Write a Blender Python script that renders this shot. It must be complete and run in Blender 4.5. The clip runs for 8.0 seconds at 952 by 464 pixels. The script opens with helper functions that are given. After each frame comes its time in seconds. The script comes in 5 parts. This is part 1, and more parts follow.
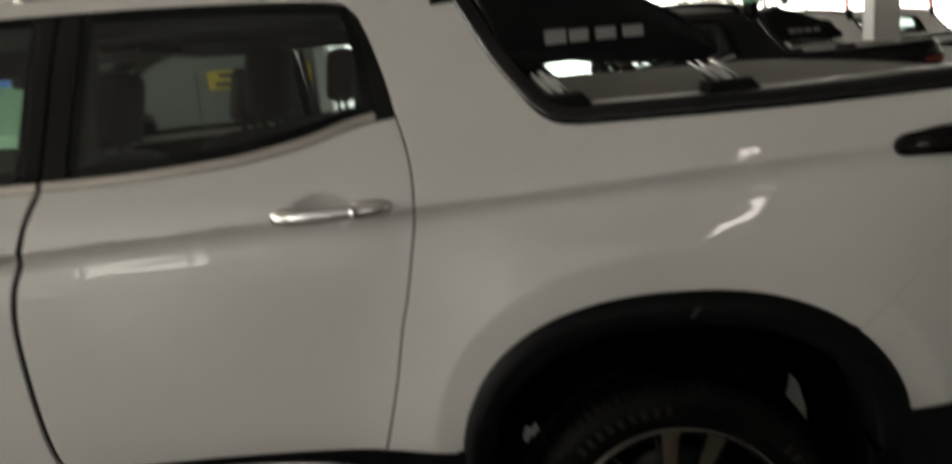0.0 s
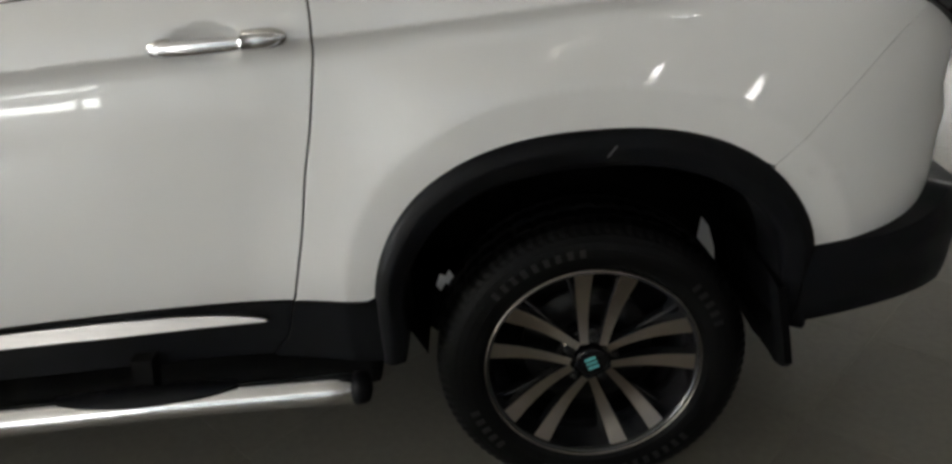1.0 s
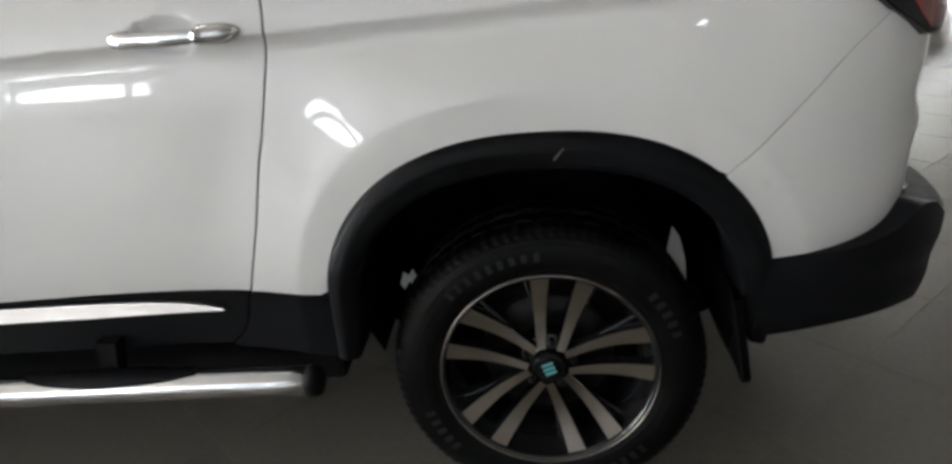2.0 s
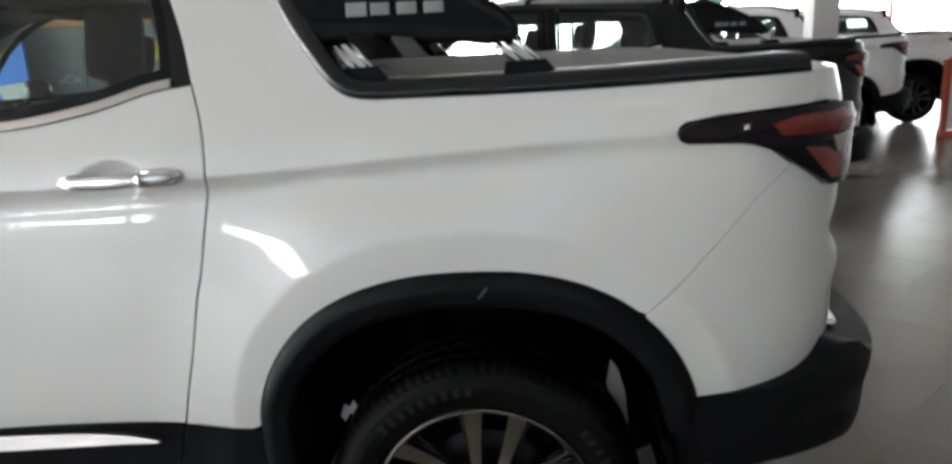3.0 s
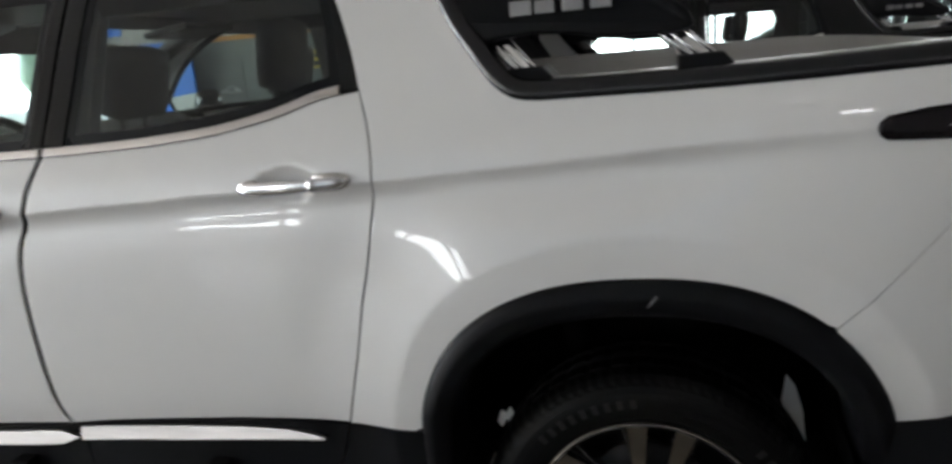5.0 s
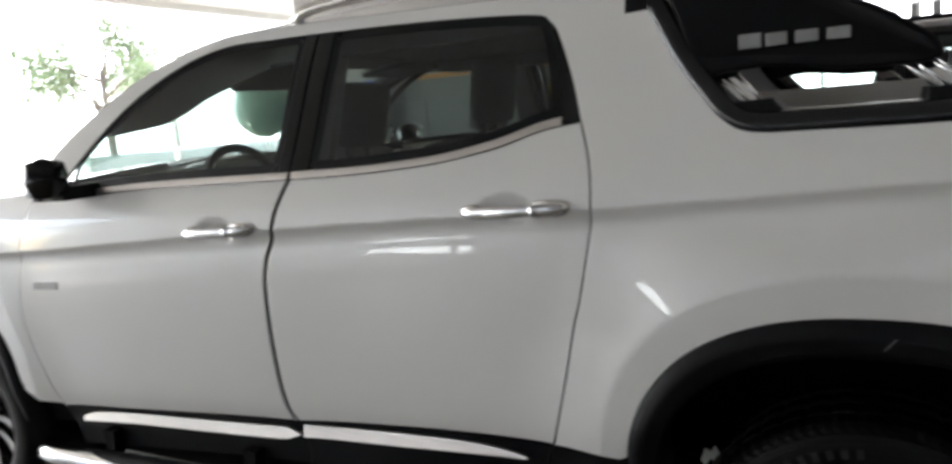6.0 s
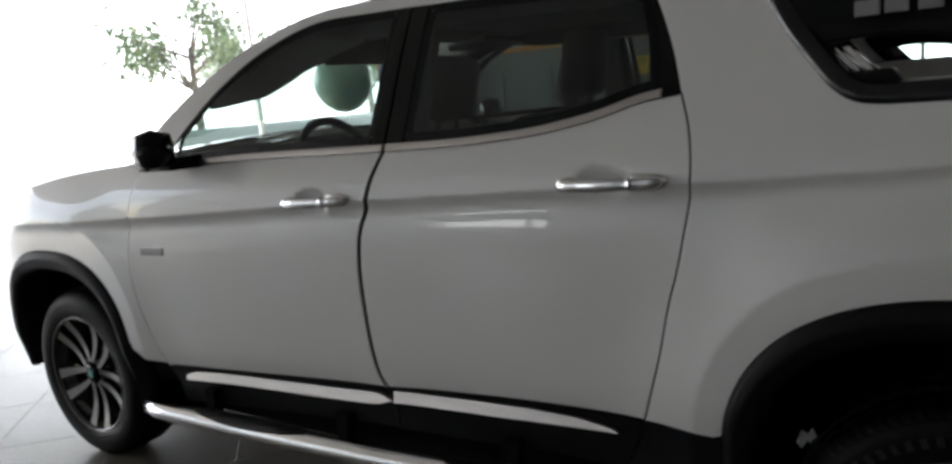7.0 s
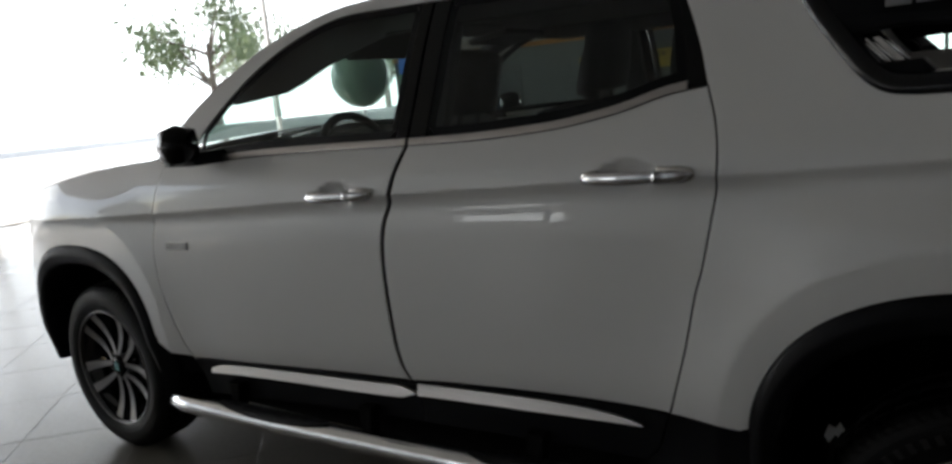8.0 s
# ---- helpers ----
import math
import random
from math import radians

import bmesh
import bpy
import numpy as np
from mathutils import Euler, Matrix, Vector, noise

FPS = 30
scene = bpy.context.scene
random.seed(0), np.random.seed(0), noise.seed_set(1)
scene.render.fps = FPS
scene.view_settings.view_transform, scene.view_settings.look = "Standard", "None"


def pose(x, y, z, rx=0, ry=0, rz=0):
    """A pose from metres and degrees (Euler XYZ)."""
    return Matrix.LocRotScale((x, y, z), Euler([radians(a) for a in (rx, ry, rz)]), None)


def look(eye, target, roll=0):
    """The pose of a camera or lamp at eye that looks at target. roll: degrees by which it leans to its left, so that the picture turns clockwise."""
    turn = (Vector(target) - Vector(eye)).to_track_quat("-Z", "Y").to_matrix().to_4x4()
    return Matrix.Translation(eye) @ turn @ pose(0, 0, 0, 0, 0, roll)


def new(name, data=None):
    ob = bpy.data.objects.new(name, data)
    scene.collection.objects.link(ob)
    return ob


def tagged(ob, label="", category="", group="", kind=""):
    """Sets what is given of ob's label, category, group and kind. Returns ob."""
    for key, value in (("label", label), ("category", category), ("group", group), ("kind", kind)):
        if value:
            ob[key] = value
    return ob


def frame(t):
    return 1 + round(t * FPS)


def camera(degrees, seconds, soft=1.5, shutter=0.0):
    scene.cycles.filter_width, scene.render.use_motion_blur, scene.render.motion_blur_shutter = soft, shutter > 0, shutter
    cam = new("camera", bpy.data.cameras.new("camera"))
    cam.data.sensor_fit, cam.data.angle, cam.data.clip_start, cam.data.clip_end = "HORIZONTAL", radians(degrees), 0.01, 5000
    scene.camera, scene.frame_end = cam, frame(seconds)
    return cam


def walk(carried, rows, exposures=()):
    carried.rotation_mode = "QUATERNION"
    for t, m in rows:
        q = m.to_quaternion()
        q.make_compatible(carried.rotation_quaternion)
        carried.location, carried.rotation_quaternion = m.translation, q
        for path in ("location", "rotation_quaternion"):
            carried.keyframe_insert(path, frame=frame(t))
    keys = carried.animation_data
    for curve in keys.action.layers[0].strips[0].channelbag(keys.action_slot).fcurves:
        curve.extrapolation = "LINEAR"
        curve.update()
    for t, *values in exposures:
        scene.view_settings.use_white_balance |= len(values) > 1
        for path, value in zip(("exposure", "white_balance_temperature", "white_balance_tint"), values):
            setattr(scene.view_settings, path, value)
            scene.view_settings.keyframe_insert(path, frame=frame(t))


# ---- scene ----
# ---- camera ----
cam = camera(66.0, 8.0, soft=2.9, shutter=0.4)
PATH = [
    (0, (-0.235, -2.327, 1.377), (-0.448, -0.387, 0.941), -5.3),
    (0.5, (-0.223, -2.274, 1.341), (-0.263, -0.424, 0.583), -4.2),
    (1, (-0.226, -2.26, 1.304), (-0.246, -0.426, 0.506), -4.1),
    (2.5, (0.083, -2.277, 1.274), (-0.116, -0.413, 0.577), -3.0),
    (3, (0.118, -2.288, 1.334), (-0.03, -0.352, 0.853), -2.8),
    (3.5, (0.124, -2.285, 1.341), (-0.051, -0.342, 0.898), -3.1),
    (4, (0.111, -2.247, 1.319), (-0.097, -0.321, 0.822), -3.5),
    (5.5, (0.006, -2.263, 1.342), (-0.705, -0.435, 0.95), -5.4),
    (6, (-0.041, -2.336, 1.332), (-0.947, -0.582, 1.012), -4.9),
    (6.5, (-0.071, -2.355, 1.335), (-1.11, -0.683, 0.98), -4.8),
    (7, (-0.08, -2.366, 1.329), (-1.155, -0.72, 0.962), -5.0),
    (7.5, (-0.09, -2.371, 1.324), (-1.189, -0.744, 0.939), -5.2),
    (8, (-0.094, -2.378, 1.329), (-1.206, -0.759, 0.951), -5.4),
]
EXPOSURES = [(0, 1.85, 7700, 16), (0.4, 2.27, 7500, 16), (0.8, 2.57, 7050, 15), (1.0, 2.72, 6950, 15), (2.5, 3.01, 6600, 17), (3.0, 3.03, 6550, 16),
             (3.5, 2.85, 6500, 16), (4.2, 2.56, 6550, 17), (5.5, 2.67, 6650, 17), (6.5, 1.76, 6700, 17), (7.0, 1.37, 6650, 17), (7.5, 0.89, 6700, 16), (8.0, 0.75, 6700, 16)]
walk(cam, [(t, look(eye, target, roll)) for t, eye, target, roll in PATH], EXPOSURES)

# ---- world and light ----
SUN_EL, SUN_ROT = radians(46), radians(243)
world = bpy.data.worlds.new("world")
scene.world = world
world.use_nodes = True
wn = world.node_tree
sky = wn.nodes.new("ShaderNodeTexSky")
sky.sky_type, sky.sun_disc = "NISHITA", False
sky.sun_elevation, sky.sun_rotation = SUN_EL, SUN_ROT
sky.dust_density = 1.5
wn.nodes["Background"].inputs[1].default_value = 0.15
wn.links.new(sky.outputs[0], wn.nodes["Background"].inputs[0])
sun = new("sun", bpy.data.lights.new("sun", "SUN"))
sun.data.energy, sun.data.angle, sun.data.color = 5.0, radians(2), (1.0, 0.95, 0.88)
sun.matrix_world = look((-30, -15, 35), (0, 0, 0))


def area(name, eye, target, sx, sy, watts, color=(1, 1, 1)):
    lamp = bpy.data.lights.new(name, "AREA")
    lamp.shape, lamp.size, lamp.size_y, lamp.energy, lamp.color = "RECTANGLE", sx, sy, watts, color
    ob = new(name, lamp)
    ob.matrix_world = look(eye, target)
    return ob


DAY = (0.95, 0.98, 1.0)
# daylight in the glazed openings of the showroom
area("daylight_back", (1.0, 13.7, 1.7), (1.0, 0, 1.2), 18, 2.6, 14, DAY)
area("daylight_front", (-11.7, 3.0, 1.7), (0, 3.0, 1.0), 16, 2.6, 21, DAY)
area("daylight_lane", (-6.3, -9.35, 1.18), (-6.3, 0, 1.1), 2.1, .52, 9.0, DAY)
area("daylight_lane_high", (2.22, -9.06, 2.66), (2.22, 0, 1.6), .34, .16, .6, DAY)
area("daylight_lane_end", (4.55, -9.06, 1.72), (4.55, 0, 1.4), .26, .3, .7, DAY)


# ---- materials ----
def material(name, color, rough=0.5, metal=0.0, coat=0.0, coat_rough=0.03, bump=0.0, bump_scale=200.0, vary=0.0, vary_scale=3.0,
             rough_vary=0.0, specular=0.5, grain=0.0, grain_scale=60.0, piece=0.0, stretch=None):
    m = bpy.data.materials.new(name)
    m.use_nodes = True
    t = m.node_tree
    b = t.nodes["Principled BSDF"]
    b.inputs["Base Color"].default_value = (*color, 1)
    b.inputs["Roughness"].default_value = rough
    b.inputs["Metallic"].default_value = metal
    b.inputs["Coat Weight"].default_value = coat
    b.inputs["Coat Roughness"].default_value = coat_rough
    b.inputs["Specular IOR Level"].default_value = specular
    co = t.nodes.new("ShaderNodeTexCoord")
    src = co.outputs["Object"]
    if stretch:
        mp = t.nodes.new("ShaderNodeMapping")
        mp.inputs["Scale"].default_value = stretch
        t.links.new(src, mp.inputs[0])
        src = mp.outputs[0]

    def noise_tex(scale, detail=4.0):
        n = t.nodes.new("ShaderNodeTexNoise")
        n.inputs["Scale"].default_value, n.inputs["Detail"].default_value = scale, detail
        t.links.new(src, n.inputs["Vector"])
        return n

    def ranged(value, lo, hi):
        r = t.nodes.new("ShaderNodeMapRange")
        r.inputs["To Min"].default_value, r.inputs["To Max"].default_value = lo, hi
        r.inputs["From Min"].default_value, r.inputs["From Max"].default_value = 0.3, 0.7
        t.links.new(value, r.inputs["Value"])
        return r.outputs[0]

    factors = []
    if vary:
        factors.append(ranged(noise_tex(vary_scale).outputs["Fac"], 1 - vary, 1 + vary))
    if grain:
        factors.append(ranged(noise_tex(grain_scale, 2.0).outputs["Fac"], 1 - grain, 1 + grain))
    if piece:
        info = t.nodes.new("ShaderNodeObjectInfo")
        r = t.nodes.new("ShaderNodeMapRange")
        r.inputs["To Min"].default_value, r.inputs["To Max"].default_value = 1 - piece, 1 + piece
        t.links.new(info.outputs["Random"], r.inputs["Value"])
        factors.append(r.outputs[0])
    if factors:
        f = factors[0]
        for g in factors[1:]:
            mul = t.nodes.new("ShaderNodeMath")
            mul.operation = "MULTIPLY"
            t.links.new(f, mul.inputs[0])
            t.links.new(g, mul.inputs[1])
            f = mul.outputs[0]
        mix = t.nodes.new("ShaderNodeVectorMath")
        mix.operation = "SCALE"
        mix.inputs[0].default_value = color
        t.links.new(f, mix.inputs["Scale"])
        t.links.new(mix.outputs[0], b.inputs["Base Color"])
    if rough_vary:
        t.links.new(ranged(noise_tex(vary_scale * 2.3).outputs["Fac"], max(rough - rough_vary, 0.01), rough + rough_vary), b.inputs["Roughness"])
    if bump:
        bp = t.nodes.new("ShaderNodeBump")
        bp.inputs["Strength"].default_value, bp.inputs["Distance"].default_value = bump, 0.002
        t.links.new(noise_tex(bump_scale, 3.0).outputs["Fac"], bp.inputs["Height"])
        t.links.new(bp.outputs[0], b.inputs["Normal"])
    return m


def glass(name, tint, gloss_rough=0.0, ior=1.5, veil=0.0):
    m = bpy.data.materials.new(name)
    m.use_nodes = True
    t = m.node_tree
    t.nodes.remove(t.nodes["Principled BSDF"])
    out = t.nodes["Material Output"]
    clear, shine, mix, fr = (t.nodes.new(k) for k in ("ShaderNodeBsdfTransparent", "ShaderNodeBsdfGlossy", "ShaderNodeMixShader", "ShaderNodeLayerWeight"))
    clear.inputs[0].default_value = (*tint, 1)
    shine.inputs["Roughness"].default_value = gloss_rough
    fr.inputs[0].default_value = 0.5
    power, ramp = t.nodes.new("ShaderNodeMath"), t.nodes.new("ShaderNodeMapRange")
    power.operation, power.inputs[1].default_value = "POWER", 5.0
    ramp.inputs["To Min"].default_value, ramp.inputs["To Max"].default_value = ((ior - 1) / (ior + 1)) ** 2, 1.0
    t.links.new(fr.outputs["Facing"], power.inputs[0])
    t.links.new(power.outputs[0], ramp.inputs["Value"])
    t.links.new(ramp.outputs[0], mix.inputs[0])
    # veiling reflections on the pane, put in as a share of white diffuse
    film, veil_white = t.nodes.new("ShaderNodeMixShader"), t.nodes.new("ShaderNodeBsdfDiffuse")
    film.inputs[0].default_value, veil_white.inputs[0].default_value = veil, (.8, .8, .8, 1)
    t.links.new(clear.outputs[0], film.inputs[1])
    t.links.new(veil_white.outputs[0], film.inputs[2])
    t.links.new(film.outputs[0], mix.inputs[1])
    t.links.new(shine.outputs[0], mix.inputs[2])
    t.links.new(mix.outputs[0], out.inputs[0])
    return m


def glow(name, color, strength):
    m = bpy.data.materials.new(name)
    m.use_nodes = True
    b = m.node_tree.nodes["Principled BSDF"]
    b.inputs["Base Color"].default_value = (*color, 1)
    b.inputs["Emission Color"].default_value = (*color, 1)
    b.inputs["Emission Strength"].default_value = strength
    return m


WHITE_PAINT = material("white_paint", (0.76, 0.76, 0.75), rough=0.28, coat=1.0, coat_rough=0.025, vary=0.012, vary_scale=1.7, bump=0.012, bump_scale=380)
DARK_PAINT = material("dark_paint", (0.004, 0.004, 0.0045), rough=0.25, specular=0.2, coat=0.4, coat_rough=0.03, vary=0.15)
PLASTIC = material("black_plastic", (0.0048, 0.0051, 0.0062), specular=0.14, rough=0.5, bump=0.25, bump_scale=900, vary=0.15, vary_scale=5, rough_vary=0.06)
GLOSS_BLACK = material("gloss_black", (0.006, 0.006, 0.007), specular=0.2, rough=0.15, coat=0.12, vary=0.1)
LINER = material("wheel_liner", (0.004, 0.004, 0.004), specular=0.1, rough=0.85, bump=0.3, bump_scale=150, vary=0.3, vary_scale=9)
CHROME = material("chrome", (0.82, 0.82, 0.83), rough=0.06, metal=1.0, rough_vary=0.03, vary=0.03, vary_scale=20)
SATIN = material("satin_metal", (0.62, 0.60, 0.57), rough=0.24, metal=1.0, vary=0.05, stretch=(2, 40, 40), rough_vary=0.05)
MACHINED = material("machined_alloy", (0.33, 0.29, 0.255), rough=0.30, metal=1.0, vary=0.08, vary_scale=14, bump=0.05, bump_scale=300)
ALLOY_DARK = material("black_alloy", (0.012, 0.012, 0.013), rough=0.14, coat=1.0, vary=0.2)
RUBBER = material("tyre_rubber", (0.0036, 0.0036, 0.0036), specular=0.12, rough=0.46, bump=0.35, bump_scale=160, vary=0.25, vary_scale=11)
RAIL_BLACK = material("rail_cap_plastic", (0.007, 0.007, 0.009), specular=0.35, rough=0.24, coat=0.25, coat_rough=0.08, bump=0.12, bump_scale=700, vary=0.1)
# the same alloy, darkened in colour for wheels that stand in shade
MACHINED_DIM = material("dim_alloy", (0.20, 0.19, 0.185), rough=0.34, metal=1.0, vary=0.1, vary_scale=14)
MACHINED_SHADED = material("shaded_alloy", (0.035, 0.034, 0.033), rough=0.45, metal=0.6, vary=0.1, vary_scale=14)
RUBBER_MARK = material("moulded_rubber", (0.0055, 0.0055, 0.0055), rough=0.5, vary=0.3, vary_scale=30)
LENS_DARK = material("smoked_lens", (0.006, 0.004, 0.005), specular=0.2, rough=0.05, coat=0.1, vary=0.1)
LENS_RED = material("red_lens", (0.19, 0.021, 0.014), specular=0.3, rough=0.14, coat=0.4, vary=0.25, vary_scale=40, bump=0.3, bump_scale=240)
LENS_CLEAR = material("clear_lens", (0.42, 0.36, 0.35), rough=0.12, coat=1.0, metal=0.4, vary=0.4, vary_scale=70, bump=0.6, bump_scale=160)
VINYL = material("tonneau_vinyl", (0.16, 0.15, 0.145), rough=0.62, bump=0.35, bump_scale=500, vary=0.1, vary_scale=4)
TRIM_DARK = material("cabin_trim", (0.011, 0.011, 0.012), rough=0.65, bump=0.3, bump_scale=400, vary=0.15)
CLOTH = material("seat_cloth", (0.012, 0.012, 0.0125), rough=0.85, bump=0.2, bump_scale=220, vary=0.2, vary_scale=8)
# near-black colour carries the shade of the panel gaps; underbody parts share it
SHADOW_GAP = material("shaded_inner_body", (0.006, 0.006, 0.006), specular=0.1, rough=0.8, vary=0.2)
GLASS_REAR = glass("tinted_glass", (0.52, 0.58, 0.57), gloss_rough=0.09, veil=0.014)
GLASS_FRONT = glass("door_glass", (0.66, 0.76, 0.72), veil=0.008)
GLASS_SCREEN = glass("screen_glass", (0.72, 0.82, 0.78), veil=0.02)
GLASS_SHOP = glass("shop_glass", (0.93, 0.96, 0.95))
TEAL = material("teal_enamel", (0.10, 0.42, 0.42), rough=0.3, coat=0.5, vary=0.1)
BELT_METAL = material("brushed_trim", (0.60, 0.57, 0.55), rough=0.34, metal=1.0, vary=0.06, stretch=(3, 50, 50), rough_vary=0.05)
IRON = material("brake_iron", (0.018, 0.018, 0.018), rough=0.5, metal=0.7, vary=0.2, vary_scale=30)
SCUFF = material("scuffed_plastic", (0.16, 0.16, 0.17), rough=0.7, vary=0.3, vary_scale=200)
SILVER = material("silver_letter", (0.24, 0.24, 0.24), rough=0.45, metal=0.6, vary=0.06, vary_scale=40)
TILE = material("floor_tile", (0.165, 0.154, 0.130), rough=0.25, specular=0.38, vary=0.035, vary_scale=1.6, grain=0.05, grain_scale=45, piece=0.06)
GROUT = material("tile_grout", (0.15, 0.140, 0.118), rough=0.9, vary=0.2, grain=0.2, grain_scale=150)
PLASTER = material("white_plaster", (0.74, 0.74, 0.72), rough=0.75, vary=0.03, vary_scale=0.8, bump=0.2, bump_scale=120)
PLASTER_GREY = material("grey_plaster", (0.46, 0.46, 0.45), rough=0.8, vary=0.05, vary_scale=0.7, bump=0.2, bump_scale=120)
CEILING = material("ceiling_board", (0.70, 0.70, 0.68), rough=0.85, vary=0.03, vary_scale=1.1, bump=0.2, bump_scale=200)
FRAME_WHITE = material("window_frame_paint", (0.72, 0.73, 0.73), rough=0.4, vary=0.04, vary_scale=5)
FRAME_RED = material("red_frame_paint", (0.55, 0.085, 0.045), rough=0.35, vary=0.08, vary_scale=4)
ORANGE = material("orange_edge", (0.62, 0.26, 0.05), rough=0.5, vary=0.1)
YELLOW = material("yellow_card", (0.75, 0.52, 0.06), rough=0.5, vary=0.05)
BLUE = material("blue_banner", (0.025, 0.24, 0.92), rough=0.5, vary=0.04, vary_scale=2)
GREEN = material("green_film", (0.16, 0.36, 0.24), rough=0.4, vary=0.08)
CABINET = material("grey_locker", (0.17, 0.185, 0.185), rough=0.45, vary=0.06, vary_scale=3, bump=0.1)
DARK_INK = material("dark_ink", (0.03, 0.03, 0.03), rough=0.6, vary=0.1)
GREY_FILM = material("grey_film", (0.20, 0.20, 0.20), rough=0.6, vary=0.1)
BOUNCE_RENDER = material("bounce_render", (0.50, 0.50, 0.48), rough=0.85, vary=0.06, vary_scale=0.5, bump=0.3, bump_scale=60)
ASPHALT = material("asphalt", (0.46, 0.455, 0.44), rough=0.9, vary=0.12, vary_scale=0.6, grain=0.25, grain_scale=90, bump=0.4, bump_scale=120)
LEAF = material("leaf", (0.19, 0.25, 0.12), rough=0.6, vary=0.35, vary_scale=1.5, grain=0.3, grain_scale=9)
BARK = material("bark", (0.16, 0.12, 0.09), rough=0.9, vary=0.3, vary_scale=6, bump=0.6, bump_scale=40)
BALLOON = material("green_balloon", (0.27, 0.43, 0.36), rough=0.25, coat=0.5, vary=0.04)
BACKDROP_GLOW = glow("backdrop_glow", (0.97, 0.99, 1.0), 1.6)
TUBE = glow("fill_tube", (1.0, 0.98, 0.94), 0.5)


# ---- geometry helpers ----
from mathutils import geometry


def mesh_ob(name, verts, faces, mat, parent=None, label="", smooth_faces=True, normals=None, slots=None):
    me = bpy.data.meshes.new(name)
    me.from_pydata([tuple(v) for v in verts], [], [tuple(f) for f in faces])
    for m in (mat if isinstance(mat, (list, tuple)) else [mat]):
        me.materials.append(m)
    if slots is not None:
        me.polygons.foreach_set("material_index", slots)
    me.polygons.foreach_set("use_smooth", [smooth_faces] * len(me.polygons))
    me.update()
    if normals is not None:
        me.normals_split_custom_set_from_vertices([tuple(n) for n in normals])
    ob = new(name, me)
    if parent is not None:
        ob.parent = parent
    if label:
        ob["label"] = label
    return ob


def part(name, bm, mat, parent, label="", smooth_faces=False):
    me = bpy.data.meshes.new(name)
    bm.to_mesh(me)
    bm.free()
    me.materials.append(mat)
    me.polygons.foreach_set("use_smooth", [smooth_faces] * len(me.polygons))
    ob = new(name, me)
    if parent is not None:
        ob.parent = parent
    if label:
        ob["label"] = label
    return ob


def share(name, ob, parent, m, label=""):
    """Another object on the same mesh."""
    o = new(name, ob.data)
    o.parent = parent
    o.matrix_local = m
    if label:
        o["label"] = label
    return o


def add_box(bm, x0, x1, y0, y1, z0, z1, bevel=0.0, turn=None):
    vs = [bm.verts.new((x, y, z)) for z in (z0, z1) for y in (y0, y1) for x in (x0, x1)]
    fs = [bm.faces.new([vs[i] for i in f]) for f in ((0, 2, 3, 1), (4, 5, 7, 6), (0, 1, 5, 4), (2, 6, 7, 3), (0, 4, 6, 2), (1, 3, 7, 5))]
    geom = vs
    if bevel:
        es = list({e for f in fs for e in f.edges})
        r = bmesh.ops.bevel(bm, geom=es, offset=bevel, segments=2, profile=0.6, affect="EDGES")
        geom = list({v for f in r["faces"] for v in f.verts})
    if turn is not None:
        bmesh.ops.transform(bm, matrix=turn, verts=geom)
    return geom


def box(x0, x1, y0, y1, z0, z1, bevel=0.0, turn=None):
    bm = bmesh.new()
    add_box(bm, x0, x1, y0, y1, z0, z1, bevel, turn)
    return bm


def prism(poly, y0, y1, bevel=0.0, axis="y"):
    """A polygon in x and z (axis y) or x and y (axis z), drawn out along the axis."""
    bm = bmesh.new()
    put = (lambda p, d: (p[0], d, p[1])) if axis == "y" else (lambda p, d: (p[0], p[1], d)) if axis == "z" else (lambda p, d: (d, p[0], p[1]))
    a = [bm.verts.new(put(p, y0)) for p in poly]
    b = [bm.verts.new(put(p, y1)) for p in poly]
    n = len(poly)
    caps = [bm.faces.new(a), bm.faces.new(b[::-1])]
    for i in range(n):
        bm.faces.new((a[i], b[i], b[(i + 1) % n], a[(i + 1) % n]))
    bmesh.ops.recalc_face_normals(bm, faces=bm.faces[:])
    if bevel:
        es = list({e for f in caps for e in f.edges})
        bmesh.ops.bevel(bm, geom=es, offset=bevel, segments=3, profile=0.6, affect="EDGES")
    return bm


def lathe(profile, seg, wobble=None):
    """Revolve (radius, y) pairs about the y axis."""
    verts, faces = [], []
    n = len(profile)
    for i in range(seg):
        a = 2 * math.pi * i / seg
        for j, (r, y) in enumerate(profile):
            rr = r + (wobble(i, j) if wobble else 0)
            verts.append((rr * math.cos(a), y, rr * math.sin(a)))
    for i in range(seg):
        k = (i + 1) % seg
        for j in range(n - 1):
            faces.append((i * n + j, i * n + j + 1, k * n + j + 1, k * n + j))
    return verts, faces


def tube(points, r, seg=14, caps=True, squash=1.0):
    pts = [Vector(p) for p in points]
    verts, faces = [], []
    for i, p in enumerate(pts):
        d = (pts[min(i + 1, len(pts) - 1)] - pts[max(i - 1, 0)]).normalized()
        side = d.cross(Vector((0, 0, 1))) if abs(d.z) < 0.95 else d.cross(Vector((0, 1, 0)))
        side.normalize()
        up = side.cross(d)
        rr = r[i] if isinstance(r, (list, tuple)) else r
        for k in range(seg):
            a = 2 * math.pi * k / seg
            verts.append(p + rr * (math.cos(a) * side + math.sin(a) * squash * up))
    for i in range(len(pts) - 1):
        for k in range(seg):
            l = (k + 1) % seg
            faces.append((i * seg + k, i * seg + l, (i + 1) * seg + l, (i + 1) * seg + k))
    if caps:
        faces.append(tuple(range(seg))[::-1])
        faces.append(tuple((len(pts) - 1) * seg + k for k in range(seg)))
    return verts, faces


